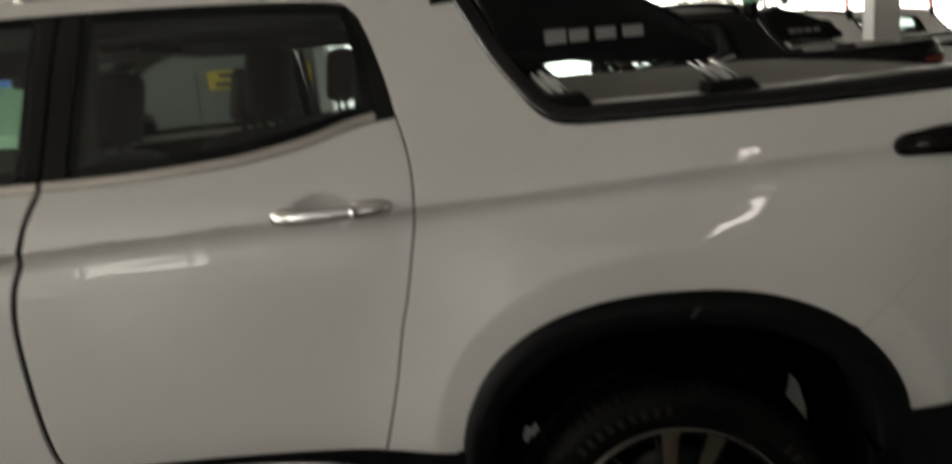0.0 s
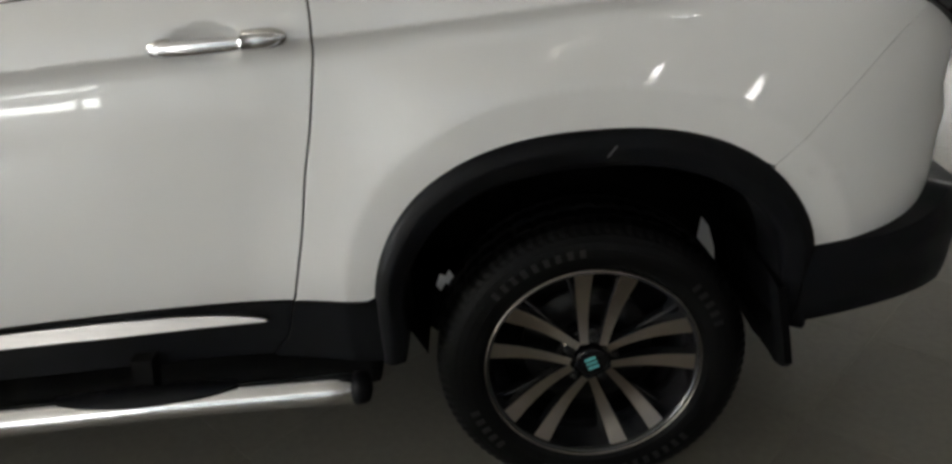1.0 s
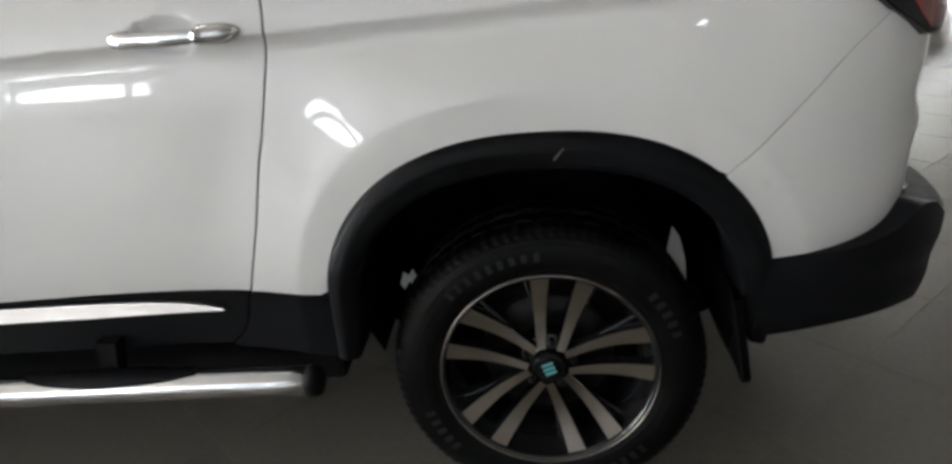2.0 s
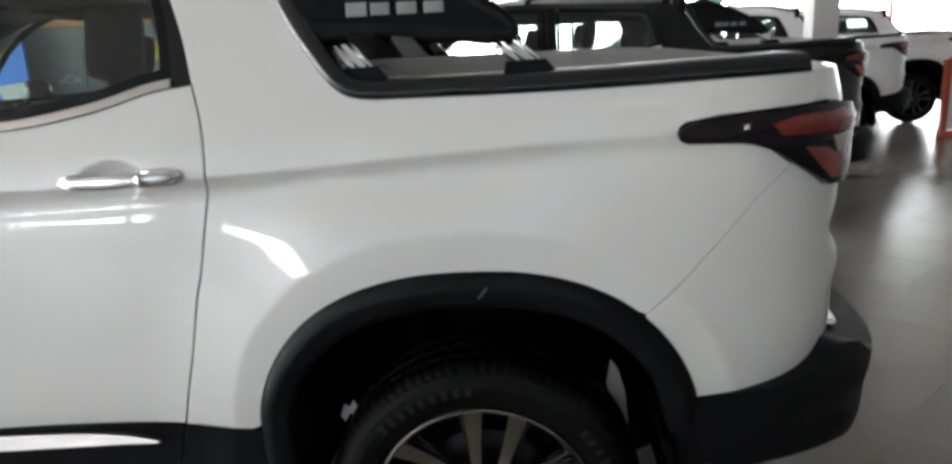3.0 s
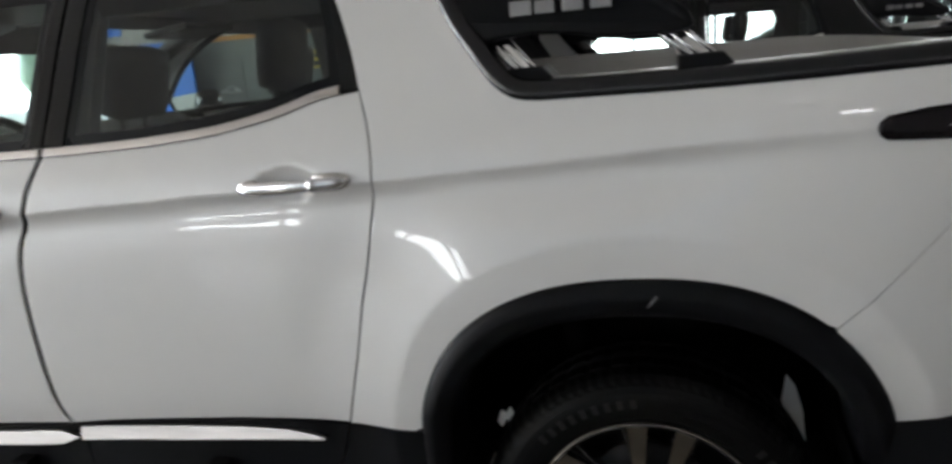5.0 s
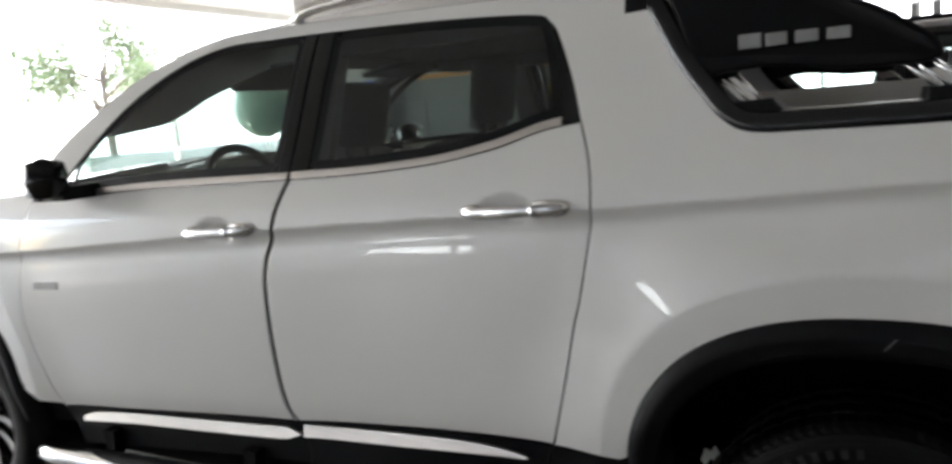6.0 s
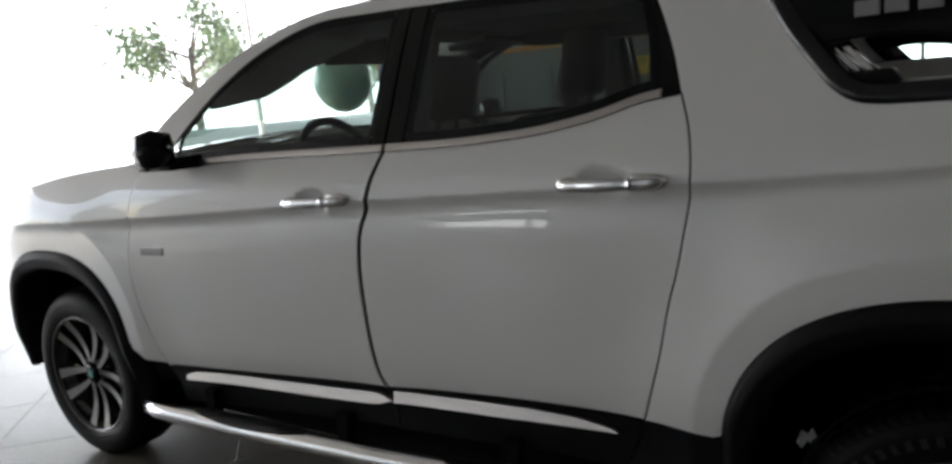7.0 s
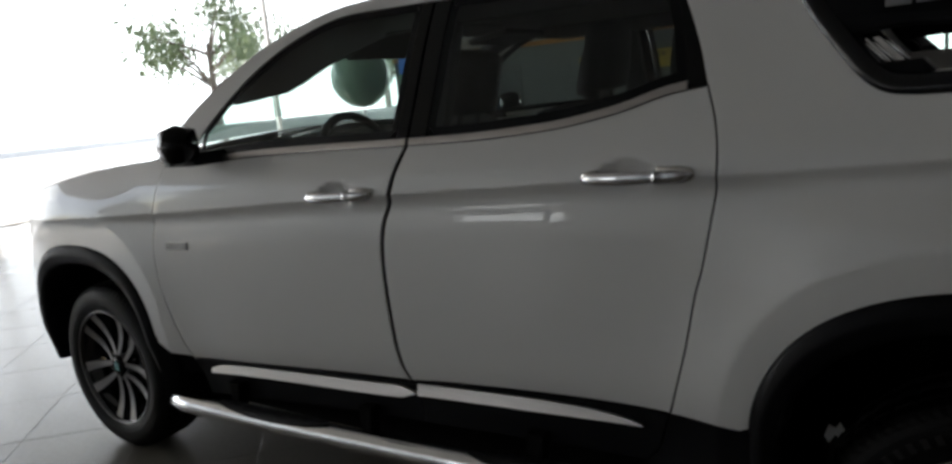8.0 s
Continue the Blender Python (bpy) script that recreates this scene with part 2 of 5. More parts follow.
def curve(pts, step=0.012):
    """A smooth line through points of the plane."""
    p = np.array(pts, float)
    q = np.vstack([2 * p[0] - p[1], p, 2 * p[-1] - p[-2]])
    out = []
    for i in range(1, len(q) - 2):
        n = max(2, int(np.linalg.norm(q[i + 1] - q[i]) / step))
        for t in np.arange(n) / n:
            out.append(0.5 * (2 * q[i] + (q[i + 1] - q[i - 1]) * t + (2 * q[i - 1] - 5 * q[i] + 4 * q[i + 1] - q[i + 2]) * t * t
                              + (3 * q[i] - q[i - 1] - 3 * q[i + 1] + q[i + 2]) * t ** 3))
    out.append(p[-1])
    return np.array(out)


def joined(*lines):
    """Lines one after the other as one closed outline, without doubled points."""
    pts = []
    for l in lines:
        for p in np.atleast_2d(l):
            if not pts or np.hypot(*(p - pts[-1])) > 0.002:
                pts.append(np.array(p, float))
    while np.hypot(*(pts[0] - pts[-1])) < 0.002:
        pts.pop()
    return np.array(pts)


def dense(poly, step):
    out = []
    for a, b in zip(poly, np.roll(poly, -1, 0)):
        n = max(1, int(math.ceil(np.hypot(*(b - a)) / step)))
        out += [a + (b - a) * k / n for k in range(n)]
    return np.array(out)


def inset(poly, d):
    prev, nxt = np.roll(poly, 1, 0), np.roll(poly, -1, 0)
    area2 = np.sum(poly[:, 0] * nxt[:, 1] - nxt[:, 0] * poly[:, 1])
    t = nxt - prev
    t /= np.maximum(np.linalg.norm(t, axis=1, keepdims=True), 1e-9)
    n = np.stack([-t[:, 1], t[:, 0]], 1) * (1 if area2 > 0 else -1)
    return poly + n * d, -n


def inside(poly, pts):
    x, y = pts[:, 0], pts[:, 1]
    r = np.zeros(len(pts), bool)
    for a, b in zip(poly, np.roll(poly, -1, 0)):
        if a[1] == b[1]:
            continue
        r ^= ((a[1] > y) != (b[1] > y)) & (x < (b[0] - a[0]) * (y - a[1]) / (b[1] - a[1]) + a[0])
    return r


# ---- the pickup's side surface: a plan line, and a profile over height ----
def hermite(q, xs, ys):
    xs = np.asarray(xs, float); ys = np.asarray(ys, float)
    m = np.gradient(ys, xs)
    q = np.clip(np.asarray(q, float), xs[0], xs[-1])
    i = np.clip(np.searchsorted(xs, q) - 1, 0, len(xs) - 2)
    h = xs[i + 1] - xs[i]
    t = (q - xs[i]) / h
    return ((1 + 2*t)*(1 - t)**2*ys[i] + t*(1 - t)**2*h*m[i] + t*t*(3 - 2*t)*ys[i + 1] + t*t*(t - 1)*h*m[i + 1])
def smooth(a, b, x):
    t = np.clip((x - a)/(b - a), 0, 1)
    return t*t*(3 - 2*t)
def make_plan(rear, rear_a, nose=-3.90, n_rear=3.6, w=0.92):
    th = np.linspace(0, np.pi/2, 90)
    fx = -3.0 - (-3.0 - nose)*np.cos(th)**(2/2.8)
    fy = -(w - .008)*np.sin(th)**(2/2.8)
    sx = np.linspace(-3.0, rear - rear_a, 80)[1:-1]
    sy = -(w - .008*((sx + 1.0)/2.0)**2*(sx < -1))
    rx = rear - rear_a + rear_a*np.sin(th)**(2/n_rear)
    ry = -w*np.cos(th)**(2/n_rear)
    x = np.concatenate([fx, sx, rx]); y = np.concatenate([fy, sy, ry])
    s = np.concatenate([[0], np.cumsum(np.hypot(np.diff(x), np.diff(y)))])
    s -= np.interp(0, x, s)
    tx = np.gradient(x, s); ty = np.gradient(y, s)
    return s, x, y, tx, ty
PLAN = make_plan(.82, .48, n_rear=4.0)
BUMP = make_plan(.94, .53, n_rear=3.2, w=.93)
UP_W = (0, .05, .10, .16, .22, .40, .50, .62)
UP_D = (0, -.007, -.021, -.046, -.076, -.165, -.222, -.300)
LO_W = (0, .008, .02, .035, .068, .105, .16, .25, .36, .44, .48, .505, .54, .70)
LO_D = (0, -.0055, -.0115, -.0135, -.0100, -.0065, -.0040, -.0020, -.0010, -.0020, -.0055, -.011, -.021, -.044)
def crease_z(u):
    # the line of the shoulder crease
    return hermite(u, (-4.6, -3.8, -2.37, -1.37, -.82, -.51, -.21, .14, .38, 2.0), (.90, .95, 1.016, 1.079, 1.106, 1.117, 1.135, 1.157, 1.166, 1.166))
def arch(u, z, xc, a, b, z0=.5, n=2.4):
    return ((np.abs(u - xc)/a)**n + (np.maximum(z - z0, 0)/b)**n)**(1/n)
def offset(u, z):
    u = np.asarray(u, float); z = np.asarray(z, float)
    w = z - crease_z(u)
    fade = 1 - .75*smooth(.0, .5, u) - .6*smooth(-2.5, -3.3, u)*(u < -2)
    up = hermite(w, UP_W, UP_D)
    lo = hermite(-w, LO_W, LO_D)
    lo = np.where(-w < .36, lo*fade, lo)
    d = np.where(w > 0, up, lo)
    for xc in (0.0, -2.99):
        far = 1.42 + .06*smooth(-.70, -.50, u)
        d = d + .024*np.clip((far - np.maximum(arch(u, z, xc, .52, .495), 1.0))/(far - 1), 0, 1)**2
    # the skin swells towards the front of the rear arch
    d = d + .010*smooth(-.50, -.28, u)*(1 - smooth(-.26, .12, u))*np.exp(-((z - .95)/.12)**4)
    for hx, hz in ((-.677, 1.121), (-1.545, 1.078)):
        d = d - .014*np.exp(-((((u - hx + .018)/.062)**2 + ((z - hz)/.031)**2)**3))
    return d
def surf(u, z, extra=0.0, plan=PLAN, shape=True):
    s, x, y, tx, ty = plan
    px, py = np.interp(u, s, x), np.interp(u, s, y)
    qx, qy = np.interp(u, s, tx), np.interp(u, s, ty)
    l = np.hypot(qx, qy)
    nx, ny = qy/l, -qx/l
    d = (offset(u, z) if shape else 0) + extra
    return np.stack([px + nx*d, py + ny*d, np.asarray(z, float) + 0*px], -1)


def sheet(poly, place, step=0.016, gap=0.0018, lip=0.02, edge=0.004, lines=()):
    """Vertices, faces and normals of a sheet with folded edges: an outline in (u, z), laid on the surface that place(u, z, depth) gives."""
    poly = dense(np.asarray(poly, float), step)
    if gap:
        poly = inset(poly, gap)[0]
    ring, out2 = inset(poly, edge)
    lo, hi = poly.min(0), poly.max(0)
    gx, gz = np.meshgrid(np.arange(lo[0] + step / 2, hi[0], step), np.arange(lo[1] + step / 2, hi[1], step))
    g = np.stack([gx.ravel(), gz.ravel()], 1)
    g = g[inside(poly, g)]
    g = g[[np.min(np.sum((poly - p) ** 2, 1)) > (0.55 * step) ** 2 for p in g]] if len(g) else g
    for line in lines:
        keep = line[inside(poly, line)]
        keep = keep[[np.min(np.sum((poly - p) ** 2, 1)) > 0.005 ** 2 for p in keep]] if len(keep) else keep
        if len(keep):
            g = g[[np.min(np.sum((keep - p) ** 2, 1)) > (0.35 * step) ** 2 for p in g]] if len(g) else g
            g = np.vstack([g, keep])
    ring = ring[inside(poly, ring)] if edge else np.zeros((0, 2))
    pts = np.vstack([poly, ring, g])
    n = len(poly)
    r = geometry.delaunay_2d_cdt([Vector(p) for p in pts], [(i, (i + 1) % n) for i in range(n)], [list(range(n))], 1, 1e-6)
    uv = np.array([tuple(v) for v in r[0]])
    faces = [tuple(f) for f in r[2]]
    p = place(uv[:, 0], uv[:, 1], 0.0)
    h = 0.002
    du = place(uv[:, 0] + h, uv[:, 1], 0.0) - place(uv[:, 0] - h, uv[:, 1], 0.0)
    dz = place(uv[:, 0], uv[:, 1] + h, 0.0) - place(uv[:, 0], uv[:, 1] - h, 0.0)
    nrm = np.cross(du, dz)
    nrm /= np.linalg.norm(nrm, axis=1, keepdims=True)
    if nrm[:, 1].mean() > 0 and abs(nrm[:, 1].mean()) > 0.2:
        nrm = -nrm
    if len(faces) and np.dot(np.cross(p[faces[0][1]] - p[faces[0][0]], p[faces[0][2]] - p[faces[0][0]]), nrm[faces[0][0]]) < 0:
        faces = [f[::-1] for f in faces]
    verts, normals = list(p), list(nrm)
    if edge:
        tu = du / np.linalg.norm(du, axis=1, keepdims=True)
        tz = dz / np.linalg.norm(dz, axis=1, keepdims=True)
        for i in range(n):
            k = int(np.argmin(np.sum((uv - poly[i]) ** 2, 1)))
            v = nrm[k] + 0.2 * (tu[k] * out2[i, 0] + tz[k] * out2[i, 1])
            normals[k] = v / np.linalg.norm(v)
    if lip:
        a = place(poly[:, 0], poly[:, 1], 0.0)
        b = place(poly[:, 0], poly[:, 1], -lip)
        base = len(verts)
        for i in range(n):
            verts += [a[i], b[i]]
            k = int(np.argmin(np.sum((uv - poly[i]) ** 2, 1)))
            tu1 = du[k] / np.linalg.norm(du[k])
            tz1 = dz[k] / np.linalg.norm(dz[k])
            o = tu1 * out2[i, 0] + tz1 * out2[i, 1]
            o /= np.linalg.norm(o)
            normals += [o, o]
        for i in range(n):
            j = (i + 1) % n
            f = (base + 2 * i, base + 2 * i + 1, base + 2 * j + 1, base + 2 * j)
            va, vb, vc = verts[f[0]], verts[f[1]], verts[f[2]]
            if np.dot(np.cross(vb - va, vc - va), normals[base + 2 * i]) < 0:
                f = f[::-1]
            faces.append(f)
    return np.array(verts), faces, np.array(normals)


def flip(data):
    v, f, n = data
    s = np.array([1, -1, 1])
    return v * s, [q[::-1] for q in f], n * s


def both(data):
    v, f, n = data
    v2, f2, n2 = flip(data)
    return np.vstack([v, v2]), list(f) + [tuple(i + len(v) for i in q) for q in f2], np.vstack([n, n2])


def on_body(extra=0.0):
    return lambda u, z, d: surf(u, z, extra + d)


def arch_line(xc, a, b, t0, t1, n=60, z0=0.5, p=2.4):
    """The rim of a wheel arch, from angle t0 to t1 in degrees (180 is the front)."""
    t = np.radians(np.linspace(t0, t1, n))
    c, s = np.cos(t), np.sin(t)
    return np.stack([xc + a * np.sign(c) * np.abs(c) ** (2 / p), z0 + b * np.abs(s) ** (2 / p)], 1)


# ---- outlines on the side, in (u, z) ----
GAP_REAR = curve([(-.534, 1.297), (-.513, 1.227), (-.506, 1.16), (-.510, 1.10), (-.523, 1.02), (-.541, .93), (-.558, .865), (-.583, .743), (-.617, .617), (-.628, .588)])
GAP_REAR_LOW = curve([(-.628, .588), (-.642, .55), (-.66, .495), (-.70, .449)])
GAP_B = curve([(-1.304, 1.206), (-1.340, 1.135), (-1.366, 1.065), (-1.398, .99), (-1.410, .885), (-1.402, .72), (-1.386, .603), (-1.368, .552)])
GAP_B_LOW = curve([(-1.368, .552), (-1.35, .50), (-1.355, .422)])
GAP_FRONT = curve([(-2.40, 1.185), (-2.44, 1.06), (-2.48, .91), (-2.465, .756), (-2.41, .60), (-2.365, .488)])
GAP_FRONT_LOW = curve([(-2.365, .488), (-2.34, .42), (-2.33, .35)])
BELT = curve([(-2.41, 1.170), (-2.26, 1.175), (-1.84, 1.197), (-1.33, 1.206), (-1.12, 1.211), (-.98, 1.219), (-.86, 1.230), (-.755, 1.248), (-.70, 1.261), (-.622, 1.284), (-.536, 1.297)])
DLO_TOP = curve([(-.536, 1.297), (-.563, 1.385), (-.60, 1.474), (-.628, 1.515), (-.69, 1.540), (-1.0, 1.564), (-1.45, 1.580), (-1.70, 1.578), (-1.90, 1.518), (-2.05, 1.432), (-2.17, 1.328), (-2.27, 1.225), (-2.32, 1.178)])
ROOF_EDGE = curve([(-2.46, 1.195), (-2.34, 1.325), (-2.15, 1.457), (-1.96, 1.547), (-1.72, 1.610), (-1.45, 1.615), (-1.0, 1.598), (-.70, 1.585), (-.435, 1.566)])
BUTTRESS = curve([(-.435, 1.566), (-.392, 1.491), (-.343, 1.403), (-.290, 1.331), (-.252, 1.286), (-.215, 1.263), (-.17, 1.257)])
BED_TOP = curve([(-.17, 1.257), (.03, 1.257), (.255, 1.260), (.476, 1.267), (.70, 1.272), (.955, 1.272)], 0.03)
DOOR_LOW = curve([(-2.365, .488), (-2.0, .512), (-1.60, .540), (-1.368, .552), (-1.25, .564), (-.99, .581), (-.80, .588), (-.628, .588)], 0.03)
SILL_LOW = curve([(-2.33, .35), (-2.0, .378), (-1.60, .41), (-1.355, .422), (-1.02, .438), (-.85, .446), (-.70, .449)], 0.03)
LAMP = np.array([(.393, 1.168), (.397, 1.179), (.408, 1.187), (.472, 1.198), (.591, 1.207), (.70, 1.213), (.78, 1.204), (.86, 1.180), (.935, 1.15), (.925, 1.085),
                 (.88, 1.068), (.82, 1.059), (.76, 1.050), (.697, 1.052), (.611, 1.101), (.567, 1.131), (.535, 1.142), (.506, 1.146), (.41, 1.148), (.398, 1.155)])
CORNER_GAP = curve([(.335, .826), (.398, .884), (.477, .966), (.546, 1.043), (.611, 1.101)], 0.02)
BUMPER_TOP = curve([(.437, .645), (.479, .650), (.598, .669), (.677, .690), (.735, .717), (.765, .724), (.82, .714), (.88, .700), (.955, .692)], 0.02)


def between(line, lo, hi):
    """The stretch of a line between two values of u."""
    k = line[np.argsort(line[:, 0])]
    us = np.concatenate([[lo], k[(k[:, 0] > lo) & (k[:, 0] < hi), 0], [hi]])
    return np.stack([us, np.interp(us, k[:, 0], k[:, 1])], 1)


def feature_lines():
    """Rows of points along the shoulder crease and the lips of the arch flares, so that the sheets bend there."""
    u = np.arange(-3.6, .95, .012)
    rows = [np.stack([u, crease_z(u) + h], 1) for h in (.006, 0.0, -.006, -.014)]
    for xc in (0.0, -2.99):
        rows += [arch_line(xc, .52 * q, .495 * q, 178, 2, 110) for q in (.985, 1.0, 1.02)]
    return rows


# ---- wheels ----
def wheel_meshes():
    """The meshes of one road wheel about the origin, its face towards -y."""
    prof = [(.238, -.090), (.2465, -.1005), (.258, -.1065), (.277, -.1105), (.296, -.1105), (.312, -.1075), (.325, -.1015), (.337, -.0935), (.346, -.084),
            (.3505, -.070), (.3512, -.060), (.345, -.059), (.345, -.052), (.3518, -.051), (.352, -.012), (.345, -.011), (.345, -.003), (.352, -.002)]
    prof += [(r, -y) for r, y in prof[::-1]]

    def tread(i, j):
        if j in (7, 8, 9) or j in (26, 27, 28):
            return -.0028 if i % 2 == 0 else 0.0
        if j in (13, 14, 21, 22):
            return -.004 if i % 4 == 0 else 0.0
        return .0008 if (j == 2 and 20 < i % 60 < 34) else 0.0

    tyre = lathe(prof, 180, tread)
    rim = lathe([(.243, -.1005), (.2405, -.1025), (.236, -.1020), (.233, -.098), (.231, -.085), (.222, -.060), (.205, -.030), (.203, .05), (.224, .085), (.238, .098)], 96)
    lip = lathe([(.2447, -.098), (.2443, -.1035), (.2430, -.1050), (.2418, -.1046), (.2414, -.1030)], 96)
    disc = lathe([(.001, .0), (.060, .0), (.062, -.012), (.150, -.012), (.152, -.006), (.152, .008), (.001, .010)], 64)
    hub = lathe([(.0, -.058), (.052, -.058), (.068, -.050), (.075, -.030), (.075, .0)], 48)
    cap = lathe([(.0, -.084), (.031, -.084), (.0365, -.081), (.038, -.074), (.038, -.050)], 40)
    nut = lathe([(.0, -.072), (.0075, -.072), (.009, -.069), (.009, -.052)], 10)
    shield = lathe([(.001, .022), (.12, .022), (.200, .034), (.2035, .046)], 48)
    return tyre, rim, lip, disc, hub, cap, nut, shield


def spoke_mesh(sign, face=MACHINED):
    """One blade of a V, drawn from the hub to the rim; its flat face is machined, its flanks are black."""
    rows = []
    for k in range(9):
        f = k / 8
        p0, p1 = Vector((.047, 0, sign * .0075)), Vector((.240 * math.cos(radians(23.8)), 0, sign * .240 * math.sin(radians(23.8))))
        d = (p1 - p0).normalized()
        s = Vector((-d.z, 0, d.x))
        c = p0 + (p1 - p0) * f - s * sign * .001 * math.sin(math.pi * f)
        w = .0090 + .0118 * f ** 1.3
        y = -.0735 + .010 * math.sin(math.pi * min(f * 1.05, 1)) - .020 * f ** 2
        rows.append([c - s * (w + .004) + Vector((0, y + .024, 0)), c - s * (w + .0015) + Vector((0, y + .003, 0)), c - s * w + Vector((0, y, 0)),
                     c + s * w + Vector((0, y, 0)), c + s * (w + .0015) + Vector((0, y + .003, 0)), c + s * (w + .004) + Vector((0, y + .024, 0))])
    verts = [v for r in rows for v in r]
    faces, slots = [], []
    for i in range(8):
        for j in range(5):
            faces.append((i * 6 + j, i * 6 + j + 1, i * 6 + 7 + j, i * 6 + 6 + j))
            slots.append(1 if j == 2 else 0)
    faces += [tuple(range(6))[::-1], tuple(range(48, 54))]
    slots += [0, 0]
    bm = bmesh.new()
    vs = [bm.verts.new(v) for v in verts]
    for f, s in zip(faces, slots):
        bm.faces.new([vs[i] for i in f]).material_index = s
    bmesh.ops.recalc_face_normals(bm, faces=bm.faces[:])
    me = bpy.data.meshes.new("spoke")
    bm.to_mesh(me)
    bm.free()
    me.materials.append(ALLOY_DARK)
    me.materials.append(face)
    return me


WHEEL_DATA = {}


def add_wheel(truck, x, side, spin, finish):
    """A wheel under the truck; side -1 is the driver's side. finish: bright, grey or dull, one alloy with shade put
    into the last two.
    """
    marks = finish == "bright"
    if not WHEEL_DATA:
        tyre, rim, lip, disc, hub, cap, nut, shield = wheel_meshes()
        for key, (v, f), m in (("tyre", tyre, RUBBER), ("wheel", rim, ALLOY_DARK), ("rim_lip", lip, MACHINED), ("grey_lip", lip, MACHINED_DIM), ("dull_lip", lip, MACHINED_SHADED), ("dust_shield", shield, LINER), ("brake_disc", disc, IRON),
                               ("hub", hub, ALLOY_DARK), ("hub_cap", cap, GLOSS_BLACK), ("wheel_nut", nut, IRON)):
            ob = mesh_ob(key, v, f, m, smooth_faces=key != "tyre")
            WHEEL_DATA[key] = ob.data
            bpy.data.objects.remove(ob)
        for key, metal in (("bright", MACHINED), ("grey", MACHINED_DIM), ("dull", MACHINED_SHADED)):
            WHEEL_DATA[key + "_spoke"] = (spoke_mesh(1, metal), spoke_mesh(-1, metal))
        b = part("rib", box(.10, .236, -.056, -.026, -.005, .005, .004), ALLOY_DARK, None)
        WHEEL_DATA["rib"] = b.data
        bpy.data.objects.remove(b)
        b = part("sidewall_mark", box(-.006, .006, -.1122, -.1095, .280, .300, .0008), RUBBER_MARK, None)
        WHEEL_DATA["sidewall_mark"] = b.data
        bpy.data.objects.remove(b)
        bm = bmesh.new()
        for k in range(3):
            add_box(bm, -.013, .013, -.0865, -.084, -.0145 + .0115 * k, -.0075 + .0115 * k, 0.001)
        b = part("cap_bar", bm, TEAL, None)
        WHEEL_DATA["cap_mark"] = b.data
        bpy.data.objects.remove(b)
    w = new("wheel", WHEEL_DATA["wheel"])
    w.parent = truck
    w.matrix_local = pose(x, .775 * side, .3515, 0, 0, 0 if side < 0 else 180) @ pose(0, 0, 0, 0, spin, 0)

    def child(key, data, m=Matrix(), label=""):
        o = new(key, data)
        o.parent = w
        o.matrix_local = m
        if label:
            o["label"] = label
    for key in ("tyre", "rim_lip", "brake_disc", "dust_shield", "hub", "hub_cap"):
        child(key, WHEEL_DATA[{"grey": "grey_lip", "dull": "dull_lip"}.get(finish, key) if key == "rim_lip" else key], label={"tyre": "black tyre with grooved tread", "hub_cap": "black cap with a teal mark"}.get(key, ""))
    child("cap_mark", WHEEL_DATA["cap_mark"], pose(0, 0, 0, 0, 25, 0), "teal bars on the cap")
    for k in range(5):
        turn = pose(0, 0, 0, 0, 72 * k, 0)
        for me in WHEEL_DATA[finish + "_spoke"]:
            child("spoke", me, turn, "machined face, black flanks")
        for lean in (-15, 15):
            child("rib", WHEEL_DATA["rib"], pose(0, 0, 0, 0, 72 * k + lean, 0), "glossy black rib set back behind the spokes")
        child("wheel_nut", WHEEL_DATA["wheel_nut"], pose(0, 0, 0, 0, 72 * k + 36, 0) @ pose(.056, 0, 0))
    if marks:
        for base, count in ((0, 9), (180, 8), (95, 5), (275, 5)):
            for k in range(count):
                child("sidewall_mark", WHEEL_DATA["sidewall_mark"], pose(0, 0, 0, 0, base + 5.2 * k, 0))
    return w


LINES = feature_lines()


# ---- the pickup ----
def loft(xs, half, edge_z, top_z, power=2.6, ny=25):
    """A crowned sheet across the truck: half width, edge height and centre height at each x."""
    verts, faces = [], []
    for x in xs:
        for k in range(ny):
            q = -1 + 2 * k / (ny - 1)
            q = math.copysign(1 - (1 - abs(q)) ** 1.5, q)
            verts.append((x, q * half(x), edge_z(x) + (top_z(x) - edge_z(x)) * (1 - abs(q) ** power)))
    for i in range(len(xs) - 1):
        for k in range(ny - 1):
            faces.append((i * ny + k, (i + 1) * ny + k, (i + 1) * ny + k + 1, i * ny + k + 1))
    return verts, faces


def seat(truck, name, x, y0, y1, headrests, back_top, lean=14, hw=.11):
    """A seat facing -x, with its cushion at x."""
    base = part(name, box(x - .28, x + .24, y0, y1, .60, .80, .05), CLOTH, truck, "dark cloth seat", True)
    t = Matrix.Translation((x + .20, 0, .74)) @ pose(0, 0, 0, 0, lean, 0)
    part("backrest", box(-.07, .09, y0 + .01, y1 - .01, 0, back_top - .74, .06, t), CLOTH, base, "", True)
    for hy in headrests:
        h = back_top - .74
        part("headrest", box(-.055, .05, hy - hw, hy + hw, h + .03, h + .235, .045, t), CLOTH, base, "", True)
        bm = bmesh.new()
        for s in (-.05, .05):
            add_box(bm, -.006, .006, hy + s - .006, hy + s + .006, h - .02, h + .06, 0, t)
        part("headrest_post", bm, TRIM_DARK, base)
    return base


